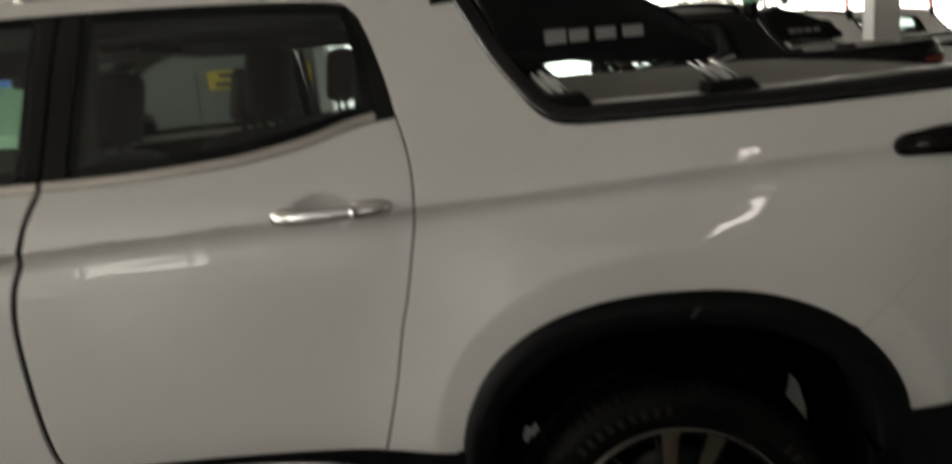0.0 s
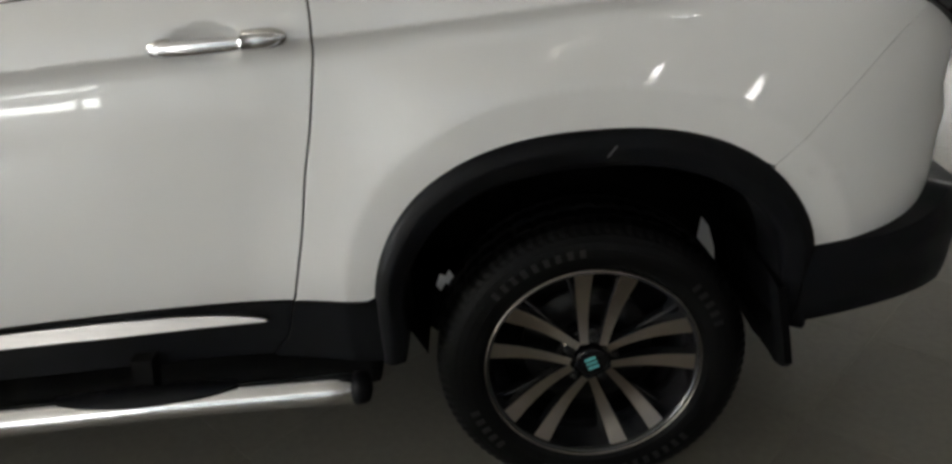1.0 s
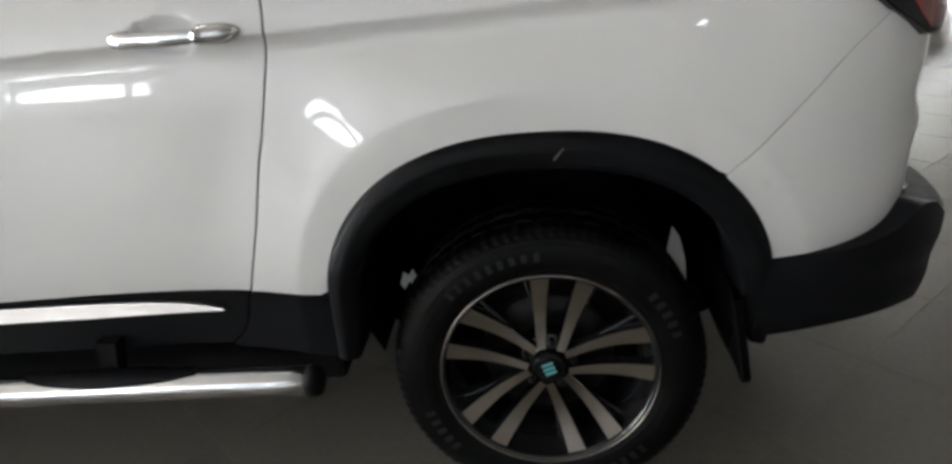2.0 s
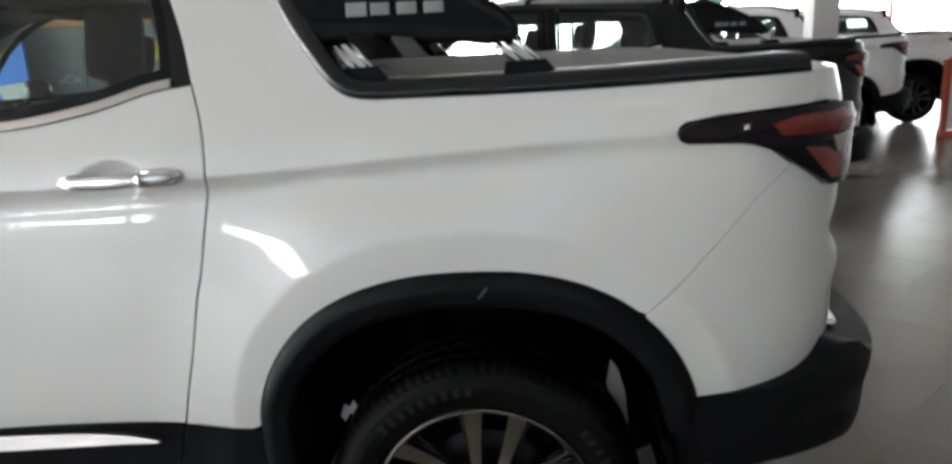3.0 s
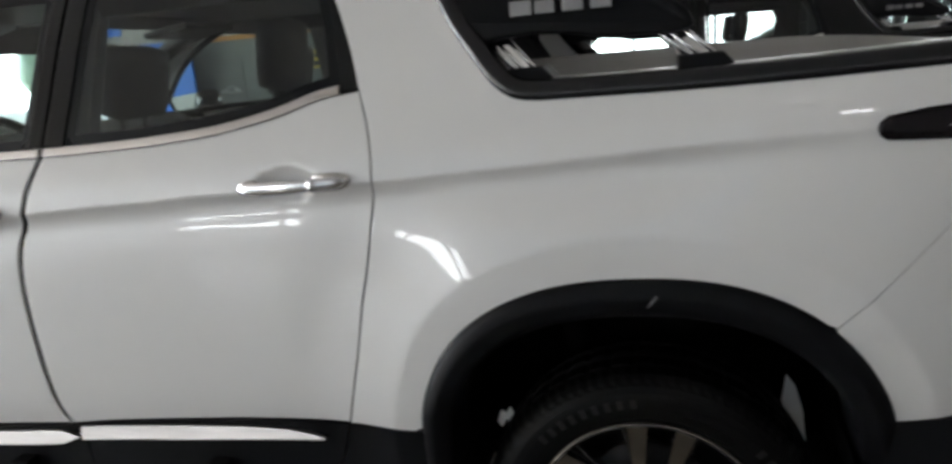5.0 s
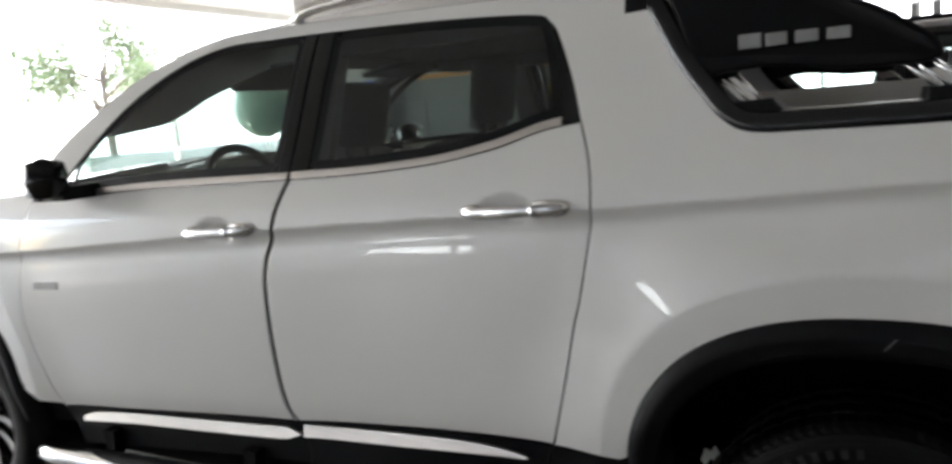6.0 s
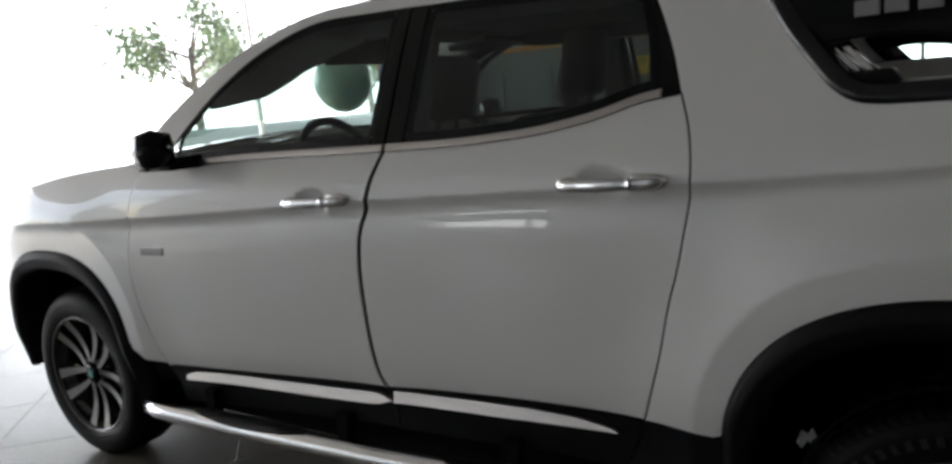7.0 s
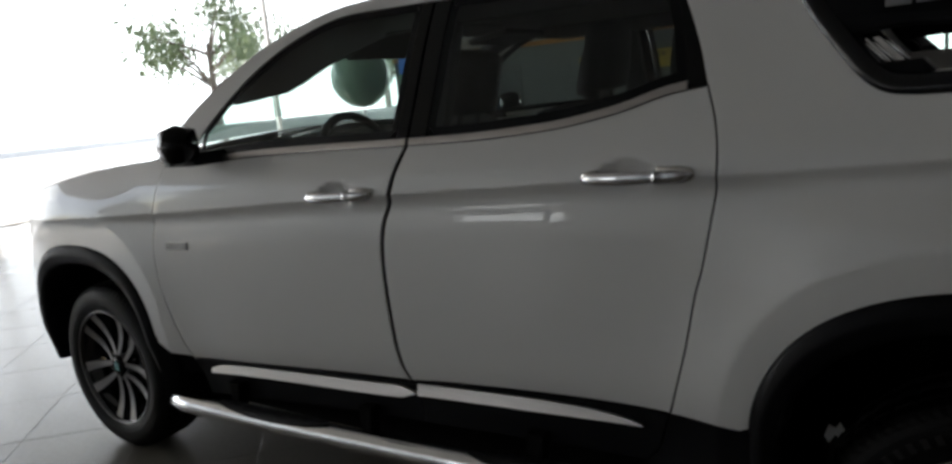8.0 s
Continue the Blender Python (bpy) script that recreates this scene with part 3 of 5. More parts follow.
def door_handle(door, x, z, slope, flipped, detail):
    """A chrome bow grip with a keyed end cap, over a scooped cup."""
    ys = -.928
    sgn = -1 if flipped else 1

    def bar(stations):
        """Rounded bar from stations (x, stand-off, half height, half depth)."""
        v, f, seg = [], [], 16
        for px, off, hh, hd in stations:
            for k in range(seg):
                a = 2 * math.pi * k / seg
                ca, sa = math.copysign(abs(math.cos(a)) ** .8, math.cos(a)), math.copysign(abs(math.sin(a)) ** .8, math.sin(a))
                v.append((x + px, sgn * (ys - off - hd * ca), z + slope * px + hh * sa))
        n = len(stations)
        for i in range(n - 1):
            for k in range(seg):
                l = (k + 1) % seg
                q = (i * seg + k, i * seg + l, (i + 1) * seg + l, (i + 1) * seg + k)
                f.append(q if not flipped else q[::-1])
        f += [tuple(range(seg)), tuple((n - 1) * seg + k for k in range(seg))[::-1]]
        return v, f
    grip = []
    for k in range(19):
        q = k / 18
        px = -.118 + .1715 * q
        rise = min(1, q / .16) ** .6
        grip.append((px, .004 + .020 * math.sin(math.pi * (.08 + .62 * q)) ** .7, max(.003, (.0125 + .0020 * math.sin(math.pi * q)) * rise), max(.002, .0085 * rise)))
    cap = [(.0548, .0215, .0138, .0086), (.075, .020, .0146, .009), (.095, .017, .0138, .0085), (.107, .013, .0115, .0075), (.115, .008, .0075, .006), (.1185, .004, .003, .003)]
    seat_plate = [(-.124, -.004, .003, .004), (-.120, -.002, .012, .005), (-.10, -.001, .0165, .006), (-.085, -.001, .0165, .006), (-.08, -.004, .012, .004)]
    seat_cap = [(.045, -.004, .014, .004), (.05, -.001, .019, .006), (.10, -.001, .018, .006), (.118, -.002, .013, .005), (.125, -.004, .004, .004)]
    h = mesh_ob("door_handle", *bar(grip), CHROME, door, "bright chrome grip")
    mesh_ob("handle_cap", *bar(cap), CHROME, door)
    if detail:
        mesh_ob("handle_joint", *bar([(.0526, .0218, .0136, .0080), (.0530, .0218, .0143, .0088), (.0550, .0214, .0145, .0089), (.0554, .0213, .0138, .0080)]), GLOSS_BLACK, door)
        mesh_ob("handle_gasket", *bar(seat_plate), SATIN, door)
        mesh_ob("handle_gasket", *bar(seat_cap), SATIN, door)
    return h


def pickup(name, at, paint, label, sport_bar=True, detail=True, group="parked pickups", rails=True):
    truck = new(name)
    truck.matrix_world = pose(*at)
    tagged(truck, label, "pickup truck", group)
    step = 0.016 if detail else 0.05

    def panel(pname, poly, mat, extra=0.0, lip=0.02, gap=0.0018, parent=None, plabel="", place=None, sides=(0, 1), st=None, edge=None):
        data = sheet(poly, place or on_body(extra), st or step, gap, lip, (0.004 if detail else 0.0) if edge is None else edge, LINES if detail and mat is paint else ())
        obs = []
        for s in sides:
            v, f, n = flip(data) if s else data
            p = parent[s] if isinstance(parent, (list, tuple)) else (parent or truck)
            obs.append(mesh_ob(pname, v, f, mat, p, plabel, True, n))
        return obs

    def centre(pname, poly, mat, extra=0.0, lip=0.02, place=None, plabel=""):
        v, f, n = both(sheet(poly, place or on_body(extra), step, 0.0, lip, 0.0))
        return mesh_ob(pname, v, f, mat, truck, plabel, True, n)

    a_out = arch_line(-0.004, .458, .421, 180, 0)
    arch_rear = a_out[a_out[:, 1] > .586]
    # quarter: C pillar, roof side and bed side in one pressing
    up_to_gap = arch_rear[arch_rear[:, 0] < .335]
    quarter = joined(GAP_REAR, [(-.60, .588), (-.475, .582)], up_to_gap, CORNER_GAP, LAMP[13:][::1], LAMP[:8], [(.955, 1.205), (.955, 1.272)],
                     BED_TOP[::-1], BUTTRESS[::-1], ROOF_EDGE[::-1], [(-2.40, 1.176)], DLO_TOP[::-1])
    panel("quarter_panel", quarter, paint, gap=.0010, lip=.009)
    # rear corner under the lamp
    low_arch = arch_rear[arch_rear[:, 0] > .33]
    corner = joined(CORNER_GAP[::-1], low_arch, BUMPER_TOP, [(.955, 1.08)], LAMP[9:14])
    fold = lambda u, z, d: surf(u, z, d + smooth(.68, .86, u) * (.009 * np.exp(-((z - .865) / .03) ** 2) - .013 * np.exp(-((z - .945) / .035) ** 2)))
    panel("rear_corner", corner, paint, gap=.0002, place=fold, edge=.0012 if detail else 0.0)
    # doors
    rear = panel("rear_door", joined(GAP_B, between(DOOR_LOW, -1.368, -.628), GAP_REAR[::-1], between(BELT, -1.304, -.536)[::-1]), paint, gap=.0034, lip=.007, st=.011 if detail else None)
    front = panel("front_door", joined(GAP_FRONT, between(DOOR_LOW, -2.365, -1.375), GAP_B[::-1] - np.array([.009, 0]), between(BELT, -2.40, -1.313)[::-1]), paint, gap=.0034, lip=.007, st=.012 if detail else None)
    f_arch = arch_line(-2.99, .455, .40, 180, 0, z0=.48)
    fender_top = curve([(-2.40, 1.185), (-2.46, 1.192), (-2.73, 1.176), (-3.02, 1.140), (-3.30, 1.085), (-3.50, 1.020), (-3.62, .95)], 0.03)
    fa = f_arch[(f_arch[:, 1] > .52)]
    fa_back = fa[fa[:, 0] > -3.40]
    panel("front_fender", joined(fender_top, [(-3.62, .62), (-3.44, .60)], fa_back, [(-2.50, .52), (-2.47, .50), (-2.365, .495)], GAP_FRONT[::-1]), paint, edge=.0012 if detail else 0.0)
    # lower cladding of the doors, with a satin strip
    panel("lower_cladding", joined(GAP_B_LOW, between(SILL_LOW, -1.355, -.70), GAP_REAR_LOW[::-1], between(DOOR_LOW, -1.368, -.628)[::-1]), PLASTIC, .005, .04, parent=rear)
    panel("lower_cladding", joined(GAP_FRONT_LOW, between(SILL_LOW, -2.33, -1.355), GAP_B_LOW[::-1], between(DOOR_LOW, -2.365, -1.368)[::-1]), PLASTIC, .005, .04, parent=front)
    panel("sill_cladding", joined(GAP_REAR_LOW, [(-.69, .44), (-.55, .43), (-.412, .418), (-.405, .52), (-.45, .582), (-.54, .586)]), PLASTIC, .005, .05)
    strip_mid = lambda u: np.interp(u, (-2.27, -1.40, -1.0, -.69), (.462, .520, .549, .553))
    strip_place = lambda u, z, d: surf(u, z, d + .014 + .42 * (strip_mid(u) + .016 - z))
    panel("chrome_strip", curve([(-1.345, .515), (-1.26, .521), (-1.0, .534), (-.80, .543), (-.69, .548), (-.76, .562), (-.85, .567), (-1.0, .565), (-1.25, .553), (-1.345, .547)], .02), BELT_METAL, .013, .012, 0.0, rear, "satin metal strip", place=strip_place)
    panel("chrome_strip", curve([(-2.27, .450), (-2.0, .470), (-1.40, .503), (-1.40, .532), (-1.6, .522), (-2.0, .500), (-2.20, .483), (-2.27, .466)], .02), BELT_METAL, .013, .012, 0.0, front, "satin metal strip", place=strip_place)
    # belt strip, pillars and glass
    up = np.array([0, .017])
    b1, b2 = between(BELT, -1.300, -.578), between(BELT, -2.20, -1.313)
    panel("belt_trim", joined(b1, (b1 + up)[::-1]), BELT_METAL, .005, .012, 0.0, rear, "satin metal strip")
    panel("belt_trim", joined(b2, (b2 + up)[::-1]), BELT_METAL, .005, .012, 0.0, front, "satin metal strip")

    def dlo(lo, hi, rise=.017):
        top = between(DLO_TOP[6:], lo, hi)
        return joined(between(BELT, lo, hi) + np.array([0, rise]), top[::-1])
    corner_dlo = joined([(-.578, 1.293), (-.536, 1.297)], DLO_TOP[:between_index(DLO_TOP, 1.50)], [(-.625, 1.50), (-.60, 1.42)])
    panel("corner_trim", corner_dlo, GLOSS_BLACK, -.002, .02, .001, rear, "gloss black corner")
    panel("window_pillar", dlo(-1.352, -1.312, .0), GLOSS_BLACK, -.002, .03, .001, front, "gloss black pillar")
    panel("window_pillar", dlo(-1.306, -1.250, .017), GLOSS_BLACK, -.003, .03, .001, rear, "gloss black pillar")
    gl = joined(between(BELT, -1.250, -.580) + up, [(-.60, 1.42), (-.625, 1.50)], between(DLO_TOP[6:], -1.250, -.640)[::-1])
    for o in panel("window_glass", gl, GLASS_REAR, -.008, 0, .0, rear, "dark tinted glass", edge=0.0):
        o.visible_shadow = False
    gl = joined(between(BELT, -2.22, -1.352) + up, between(DLO_TOP[8:], -2.22, -1.352)[::-1])
    for o in panel("window_glass", gl, GLASS_FRONT, -.008, 0, .0, front, "clear green glass", edge=0.0):
        o.visible_shadow = False
    # black surround round the glass
    m1 = joined(between(BELT, -1.250, -.580) + up, [(-.60, 1.42), (-.625, 1.50)], between(DLO_TOP[6:], -1.250, -.640)[::-1])
    for poly, holder in ((m1, rear), (gl, front)):
        d = dense(poly, .03)
        inner = inset(d, .022)[0]
        a, b = on_body(-.006)(d[:, 0], d[:, 1], 0), on_body(-.006)(inner[:, 0], inner[:, 1], 0)
        n = len(d)
        fs = [(i, (i + 1) % n, n + (i + 1) % n, n + i) for i in range(n)]
        v = np.vstack([a, b])
        for s in (0, 1):
            mesh_ob("window_seal", v * np.array([1, -1 if s else 1, 1]), fs, PLASTIC, holder[s])
    # inner door skins close the shell; the gaps' shade is put into their near-black colour
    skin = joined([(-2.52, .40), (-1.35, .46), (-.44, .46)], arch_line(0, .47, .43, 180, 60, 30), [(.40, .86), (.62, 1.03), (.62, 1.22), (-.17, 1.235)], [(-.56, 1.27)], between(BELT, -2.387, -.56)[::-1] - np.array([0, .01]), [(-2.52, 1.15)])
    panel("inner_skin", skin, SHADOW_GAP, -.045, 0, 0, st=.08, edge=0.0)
    # cab roof, screens, bonnet
    re = ROOF_EDGE[np.argsort(ROOF_EDGE[:, 0])]
    ez = lambda x: float(np.interp(x, re[:, 0], re[:, 1]))
    hy = lambda x: -float(surf(np.array([x]), np.array([ez(x)]))[0, 1])
    tz = lambda x: float(hermite(np.array([x]), (-2.62, -2.3, -2.0, -1.72, -1.5, -1.0, -.6, -.40, -.30), (1.20, 1.40, 1.55, 1.65, 1.69, 1.705, 1.69, 1.655, 1.61))[0])
    roof = mesh_ob("roof", *loft(np.linspace(-1.70, -.405, 30), hy, ez, tz), paint, truck)
    screen = mesh_ob("windscreen", *loft(np.linspace(-2.455, -1.703, 24), lambda x: hy(x) - .01, ez, tz), GLASS_SCREEN, truck, "clear sloping windscreen")
    screen.visible_shadow = False
    if detail or rails:
        for s in (-1, 1):
            rail = [(x, s * (hy(x) - .045), ez(x) + .012 + .050 * math.sin(math.pi * min(1, max(0, (x + 1.45) / .95))) ** .35) for x in np.linspace(-1.45, -.50, 26)]
            mesh_ob("roof_rail", *tube(rail, .016, 10), SATIN if paint is WHITE_PAINT else PLASTIC, truck, "slim roof rail")
    bx = np.linspace(-3.66, -2.50, 24)
    fz = fender_top[np.argsort(fender_top[:, 0])]
    bez = lambda x: float(np.interp(x, fz[:, 0], fz[:, 1]))
    bhy = lambda x: -float(surf(np.array([x]), np.array([bez(x)]))[0, 1]) * (1 if x > -3.45 else 1 - .35 * (-3.45 - x) / .21)
    btz = lambda x: bez(x) + .055 * smooth(-3.75, -3.2, np.array(x))
    mesh_ob("bonnet", *loft(bx, bhy, bez, btz, 2.2), paint, truck)
    mesh_ob("cowl", *loft(np.linspace(-2.52, -2.44, 4), lambda x: .84, lambda x: 1.165, lambda x: 1.18), PLASTIC, truck)
    umin, umax = PLAN[0][0], PLAN[0][-1]
    centre("front_bumper", joined([(umin, .30), (-3.62, .30), (-3.62, .62), (-3.62, .80), (umin, .80)]), PLASTIC, .004, .03)
    centre("front_face", joined([(umin, .80), (-3.62, .80), (-3.62, .95), (umin, 1.0)]), paint, 0, .03)
    panel("headlamp", joined([(-3.66, .84), (-3.40, .93), (-3.42, .965), (-3.70, .93), (-4.0, .90), (-4.0, .85)]), LENS_CLEAR, .002, .02)
    # back of the cab
    part("cab_back", prism([(-.44, 1.22), (-.40, 1.22), (-.37, 1.30), (-.43, 1.40), (-.46, 1.40)], -.80, .80), PLASTIC, truck)
    for s in (-1, 1):
        part("cab_back_pillar", prism([(-.47, 1.39), (-.42, 1.39), (-.40, 1.63), (-.45, 1.63)], *((-.76, -.60) if s < 0 else (.60, .76))), PLASTIC, truck)
    bg = part("rear_window", prism([(-.445, 1.39), (-.44, 1.39), (-.425, 1.60), (-.43, 1.60)], -.62, .62), GLASS_REAR, truck, "dark tinted cab window")
    bg.visible_shadow = False
    part("cab_back_top", prism([(-.46, 1.59), (-.39, 1.585), (-.39, 1.615), (-.46, 1.62)], -.68, .68), PLASTIC, truck)
    # tail
    lamp_at = lambda e: (lambda u, z, d: surf(u, z, d + e + .006 * smooth(.55, .80, u) + .005 * smooth(.66, .86, u) * np.exp(-((z - 1.155) / .05) ** 2)))
    lamp = panel("tail_lamp", LAMP, LENS_DARK, .012, .05, 0.001, place=lamp_at(.012), plabel="smoked lamp unit running into the side")
    for pl in ([(.56, 1.178), (.60, 1.190), (.72, 1.198), (.79, 1.190), (.86, 1.168), (.87, 1.160), (.80, 1.162), (.765, 1.153), (.58, 1.157)],
               [(.774, 1.158), (.80, 1.159), (.87, 1.158), (.875, 1.10), (.80, 1.104), (.774, 1.115)],
               [(.63, 1.132), (.68, 1.127), (.715, 1.112), (.78, 1.100), (.86, 1.096), (.872, 1.084), (.82, 1.071), (.76, 1.063), (.70, 1.066), (.66, 1.098)]):
        panel("red_lens", np.array(pl), LENS_RED, .0135, .004, 0, lamp, "red lens", st=.012, place=lamp_at(.0135))
    panel("clear_lens", np.array([(.70, 1.146), (.767, 1.150), (.767, 1.095), (.735, 1.10), (.715, 1.12)]), LENS_CLEAR, .0145, .004, 0, lamp, "clear reversing lens", st=.012, place=lamp_at(.0145))
    dent = lambda u, z, d: surf(u, z, d - .025 * (smooth(.86, .90, z) * smooth(.99, .95, z)) + .012 * smooth(.87, .82, z))
    centre("tailgate", joined([(.958, .698), (umax, .698), (umax, 1.272), (.958, 1.272)]), paint, 0, .03, dent)
    bplace = lambda u, z, d: surf(u, z, d - .022 * smooth(.56, .44, z) ** 2 + .012 * smooth(.44, .60, u) * smooth(.56, .64, z) - .012 * smooth(.66, .74, z), BUMP, False)
    ub = BUMP[0][-1]
    centre("rear_bumper", joined(curve([(.418, .455), (.504, .473), (.627, .497), (.753, .505), (.90, .49), (ub, .48)], .03),
                                 [(ub, .645)], np.minimum(BUMPER_TOP, np.stack([np.full(len(BUMPER_TOP), 9.0), np.interp(BUMPER_TOP[:, 0], (.80, .88, .955), (.724, .672, .655))], 1))[::-1], [(.425, .62)]), PLASTIC, 0, .10, bplace, "textured black plastic bumper")
    panel("bumper_step", np.array([(.93, .668), (1.20, .660), (1.20, .690), (.93, .694)]), SATIN, .030, .03, 0, plabel="bright step plate", edge=0.0)
    # bed: rail cap, tonneau
    cap = joined(BUTTRESS, BED_TOP[BED_TOP[:, 0] < .67])
    cap_in = inset_line(cap, .032)
    depths = ((-.002, -.17), (.003, -.15), (.006, .35), (.003, .85), (-.010, 1.0), (-.075, 1.05))
    v, f = [], []
    for k, (p, q) in enumerate(zip(cap, cap_in)):
        for e, w in depths:
            c = p + (q - p) * w
            v.append(surf(np.array([c[0]]), np.array([c[1]]), e)[0])
    n = len(depths)
    f = [(i * n + j, i * n + j + 1, i * n + n + j + 1, i * n + n + j) for i in range(len(cap) - 1) for j in range(n - 1)]
    for s in (0, 1):
        mesh_ob("bed_rail_cap", np.array(v) * np.array([1, -1 if s else 1, 1]), f if s else [q[::-1] for q in f], RAIL_BLACK, truck, "black plastic rail cap")
    tx = np.linspace(-.33, .685, 30)
    ty = lambda x: .835 - .10 * max(0, (x - .42) / .265) ** 3
    tn = loft(tx, ty, lambda x: 1.285 - .02 * max(0, (x - .60) / .085) ** 2, lambda x: 1.322 - .030 * max(0, (x - .35) / .335) ** 2 , 2.0)
    nv = len(tn[0])
    lowered = [(x, y, 1.235) for x, y, z in tn[0]]
    edge_f = []
    ny = 25
    for i in range(len(tx) - 1):
        for k in (0, ny - 1):
            edge_f.append((i * ny + k, (i + 1) * ny + k, nv + (i + 1) * ny + k, nv + i * ny + k))
    last = (len(tx) - 1) * ny
    edge_f += [(last + k, last + k + 1, nv + last + k + 1, nv + last + k) for k in range(ny - 1)]
    mesh_ob("tonneau_cover", tn[0] + lowered, list(tn[1]) + edge_f, VINYL, truck, "dark grey vinyl bed cover, stretched taut")
    # painted top of the bed corners and the tailgate
    us = np.linspace(.60, umax, 40)
    rows = [surf(us, np.full(40, 1.2705 + dz), -e) for e, dz in ((.003, 0.0), (.010, .004), (.03, .006), (.085, .005), (.09, -.05))]
    v = np.stack(rows, 1).reshape(-1, 3)
    f = [(i * 5 + j, i * 5 + j + 1, i * 5 + j + 6, i * 5 + j + 5) for i in range(39) for j in range(4)]
    v2, f2 = v * np.array([1, -1, 1]), [tuple(k + len(v) for k in q[::-1]) for q in f]
    mesh_ob("bed_rear_edge", np.vstack([v, v2]), f + f2, paint, truck)
    # wheel arches
    for xc, aa, bb, z0 in ((-0.004, .458, .421, .5), (-2.99, .455, .40, .48)):
        o = arch_line(xc, aa, bb, 180, 0, 70, z0)
        i_ = arch_line(xc, aa - .062, bb - .074, 180, 0, 70, z0)
        legs = ((.418, .418), (.445, .445)) if xc > -1 else ((.34, .34), (.375, .375))
        o = np.vstack([[(o[0, 0], legs[0][0])], o, [(o[-1, 0], legs[1][0])]])
        i_ = np.vstack([[(i_[0, 0] - .012, legs[0][1])], i_, [(i_[-1, 0] + .025, legs[1][1])]])
        prof = [(0, -.02), (0, -.002), (.04, .004), (.20, .011), (.38, .017), (.46, .0175), (.55, .016), (.8, .011), (.95, .006), (1.0, -.004), (1.01, -.03), (1.02, -.08), (1.02, -.14)]
        v = []
        for p, q in zip(o, i_):
            for w, e in prof:
                c = p + (q - p) * w
                v.append(surf(np.array([c[0]]), np.array([c[1]]), e)[0])
        n = len(prof)
        f = [(i * n + j, i * n + j + 1, i * n + n + j + 1, i * n + n + j) for i in range(len(o) - 1) for j in range(n - 1)]
        for s in (0, 1):
            mesh_ob("wheel_arch", np.array(v) * np.array([1, -1 if s else 1, 1]), f if not s else [q[::-1] for q in f], PLASTIC, truck, "textured black plastic arch trim")
        # liner
        lo = arch_line(xc, aa - .045, bb - .06, 180, 0, 40, z0)
        lo = np.vstack([[(lo[0, 0] + .050, .405)], lo, [(lo[-1, 0] - .02, .40)]])
        v, f = [], []
        for k, p in enumerate(lo):
            for y in (-.86, -.70, -.52):
                v.append((p[0], y, p[1]))
            v.append((p[0] * .999, -.50, p[1] - .02))
        m = len(lo)
        f = [(i * 4 + j, i * 4 + j + 1, i * 4 + j + 5, i * 4 + j + 4) for i in range(m - 1) for j in range(3)]
        f.append(tuple(4 * i + 3 for i in range(m)))
        # added dark plate shuts out the lit floor seen past the tyre
        b0 = len(v)
        v += [(xc - .50, -.50, z0), (xc + .44, -.50, z0), (xc + .44, -.50, .30), (xc + .25, -.50, .20), (xc - .32, -.50, .20), (xc - .46, -.50, .34)]
        f.append((b0, b0 + 1, b0 + 2, b0 + 3, b0 + 4, b0 + 5))
        for s in (0, 1):
            mesh_ob("wheel_liner", np.array(v) * np.array([1, -1 if s else 1, 1]), f, LINER, truck)
    if detail:
        for us_, zs_ in (((.012, .030), (.872, .893)),):
            c = np.array([(us_[0], zs_[0]), (us_[0] + .004, zs_[0]), (us_[1] + .003, zs_[1]), (us_[1], zs_[1])])
            panel("scuff_mark", c, SCUFF, .0185, .001, 0, sides=(0,), edge=0.0, plabel="pale scuff on the arch trim")
    if detail:
        for poly, y in (([(-.345, .505), (-.335, .535), (-.322, .528), (-.312, .545), (-.300, .520), (-.310, .498), (-.322, .512), (-.335, .49)], -.725), ([(.300, .600), (.318, .575), (.335, .515), (.345, .40), (.336, .36), (.312, .43), (.290, .54)], -.64)):
            for s in (-1, 1):
                part("inner_panel", prism(poly, -s * y, -s * (y + .004)), paint, truck, "painted sheet metal behind the liner")
    # mud flaps behind the rear wheels, and in front of the sill behind the front ones
    for xm, lowz, dx in ((.395, .305, .012), (-2.52, .20, -.02)):
        for s in (-1, 1):
            v, f = [], []
            for k in range(9):
                q = k / 8
                z = .56 - (.56 - lowz) * q
                half = .175 * (1 - .62 * (max(0, q - .70) / .30) ** 2) if q > .70 else .175
                xx = xm + .035 * q + dx * q
                yc = s * (.765 - .005 * q)
                for t in (-.008, .008):
                    for h in (-half, -half * .5, half * .5, half):
                        v.append((xx + t + .018 * (abs(h) / .175) * (-1), yc + h, z))
            for k in range(8):
                for t in range(2):
                    for h in range(3):
                        a = k * 8 + t * 4 + h
                        f.append((a, a + 1, a + 9, a + 8))
                for h in (0, 3):
                    f.append((k * 8 + h, k * 8 + 4 + h, k * 8 + 12 + h, k * 8 + 8 + h))
            f += [(64 + h, 65 + h, 69 + h, 68 + h) for h in range(3)]
            mesh_ob("mud_flap", v, f, PLASTIC, truck, "black rubber flap")
    # floor pan, axle, tank: dark parts under the body
    for pname, ends in (("floor_pan", (-2.42, -.50, -.74, .74, .25, .46)), ("driveline_cover", (-2.40, -.42, -.32, .32, .20, .248)),
                        ("bed_floor", (-.49, .455, -.45, .45, .50, .62)), ("rear_crossmember", (.46, .74, -.68, .68, .44, .60)), ("engine_tray", (-3.6, -2.425, -.55, .55, .30, .50))):
        part(pname, box(*ends, .02), SHADOW_GAP, truck)
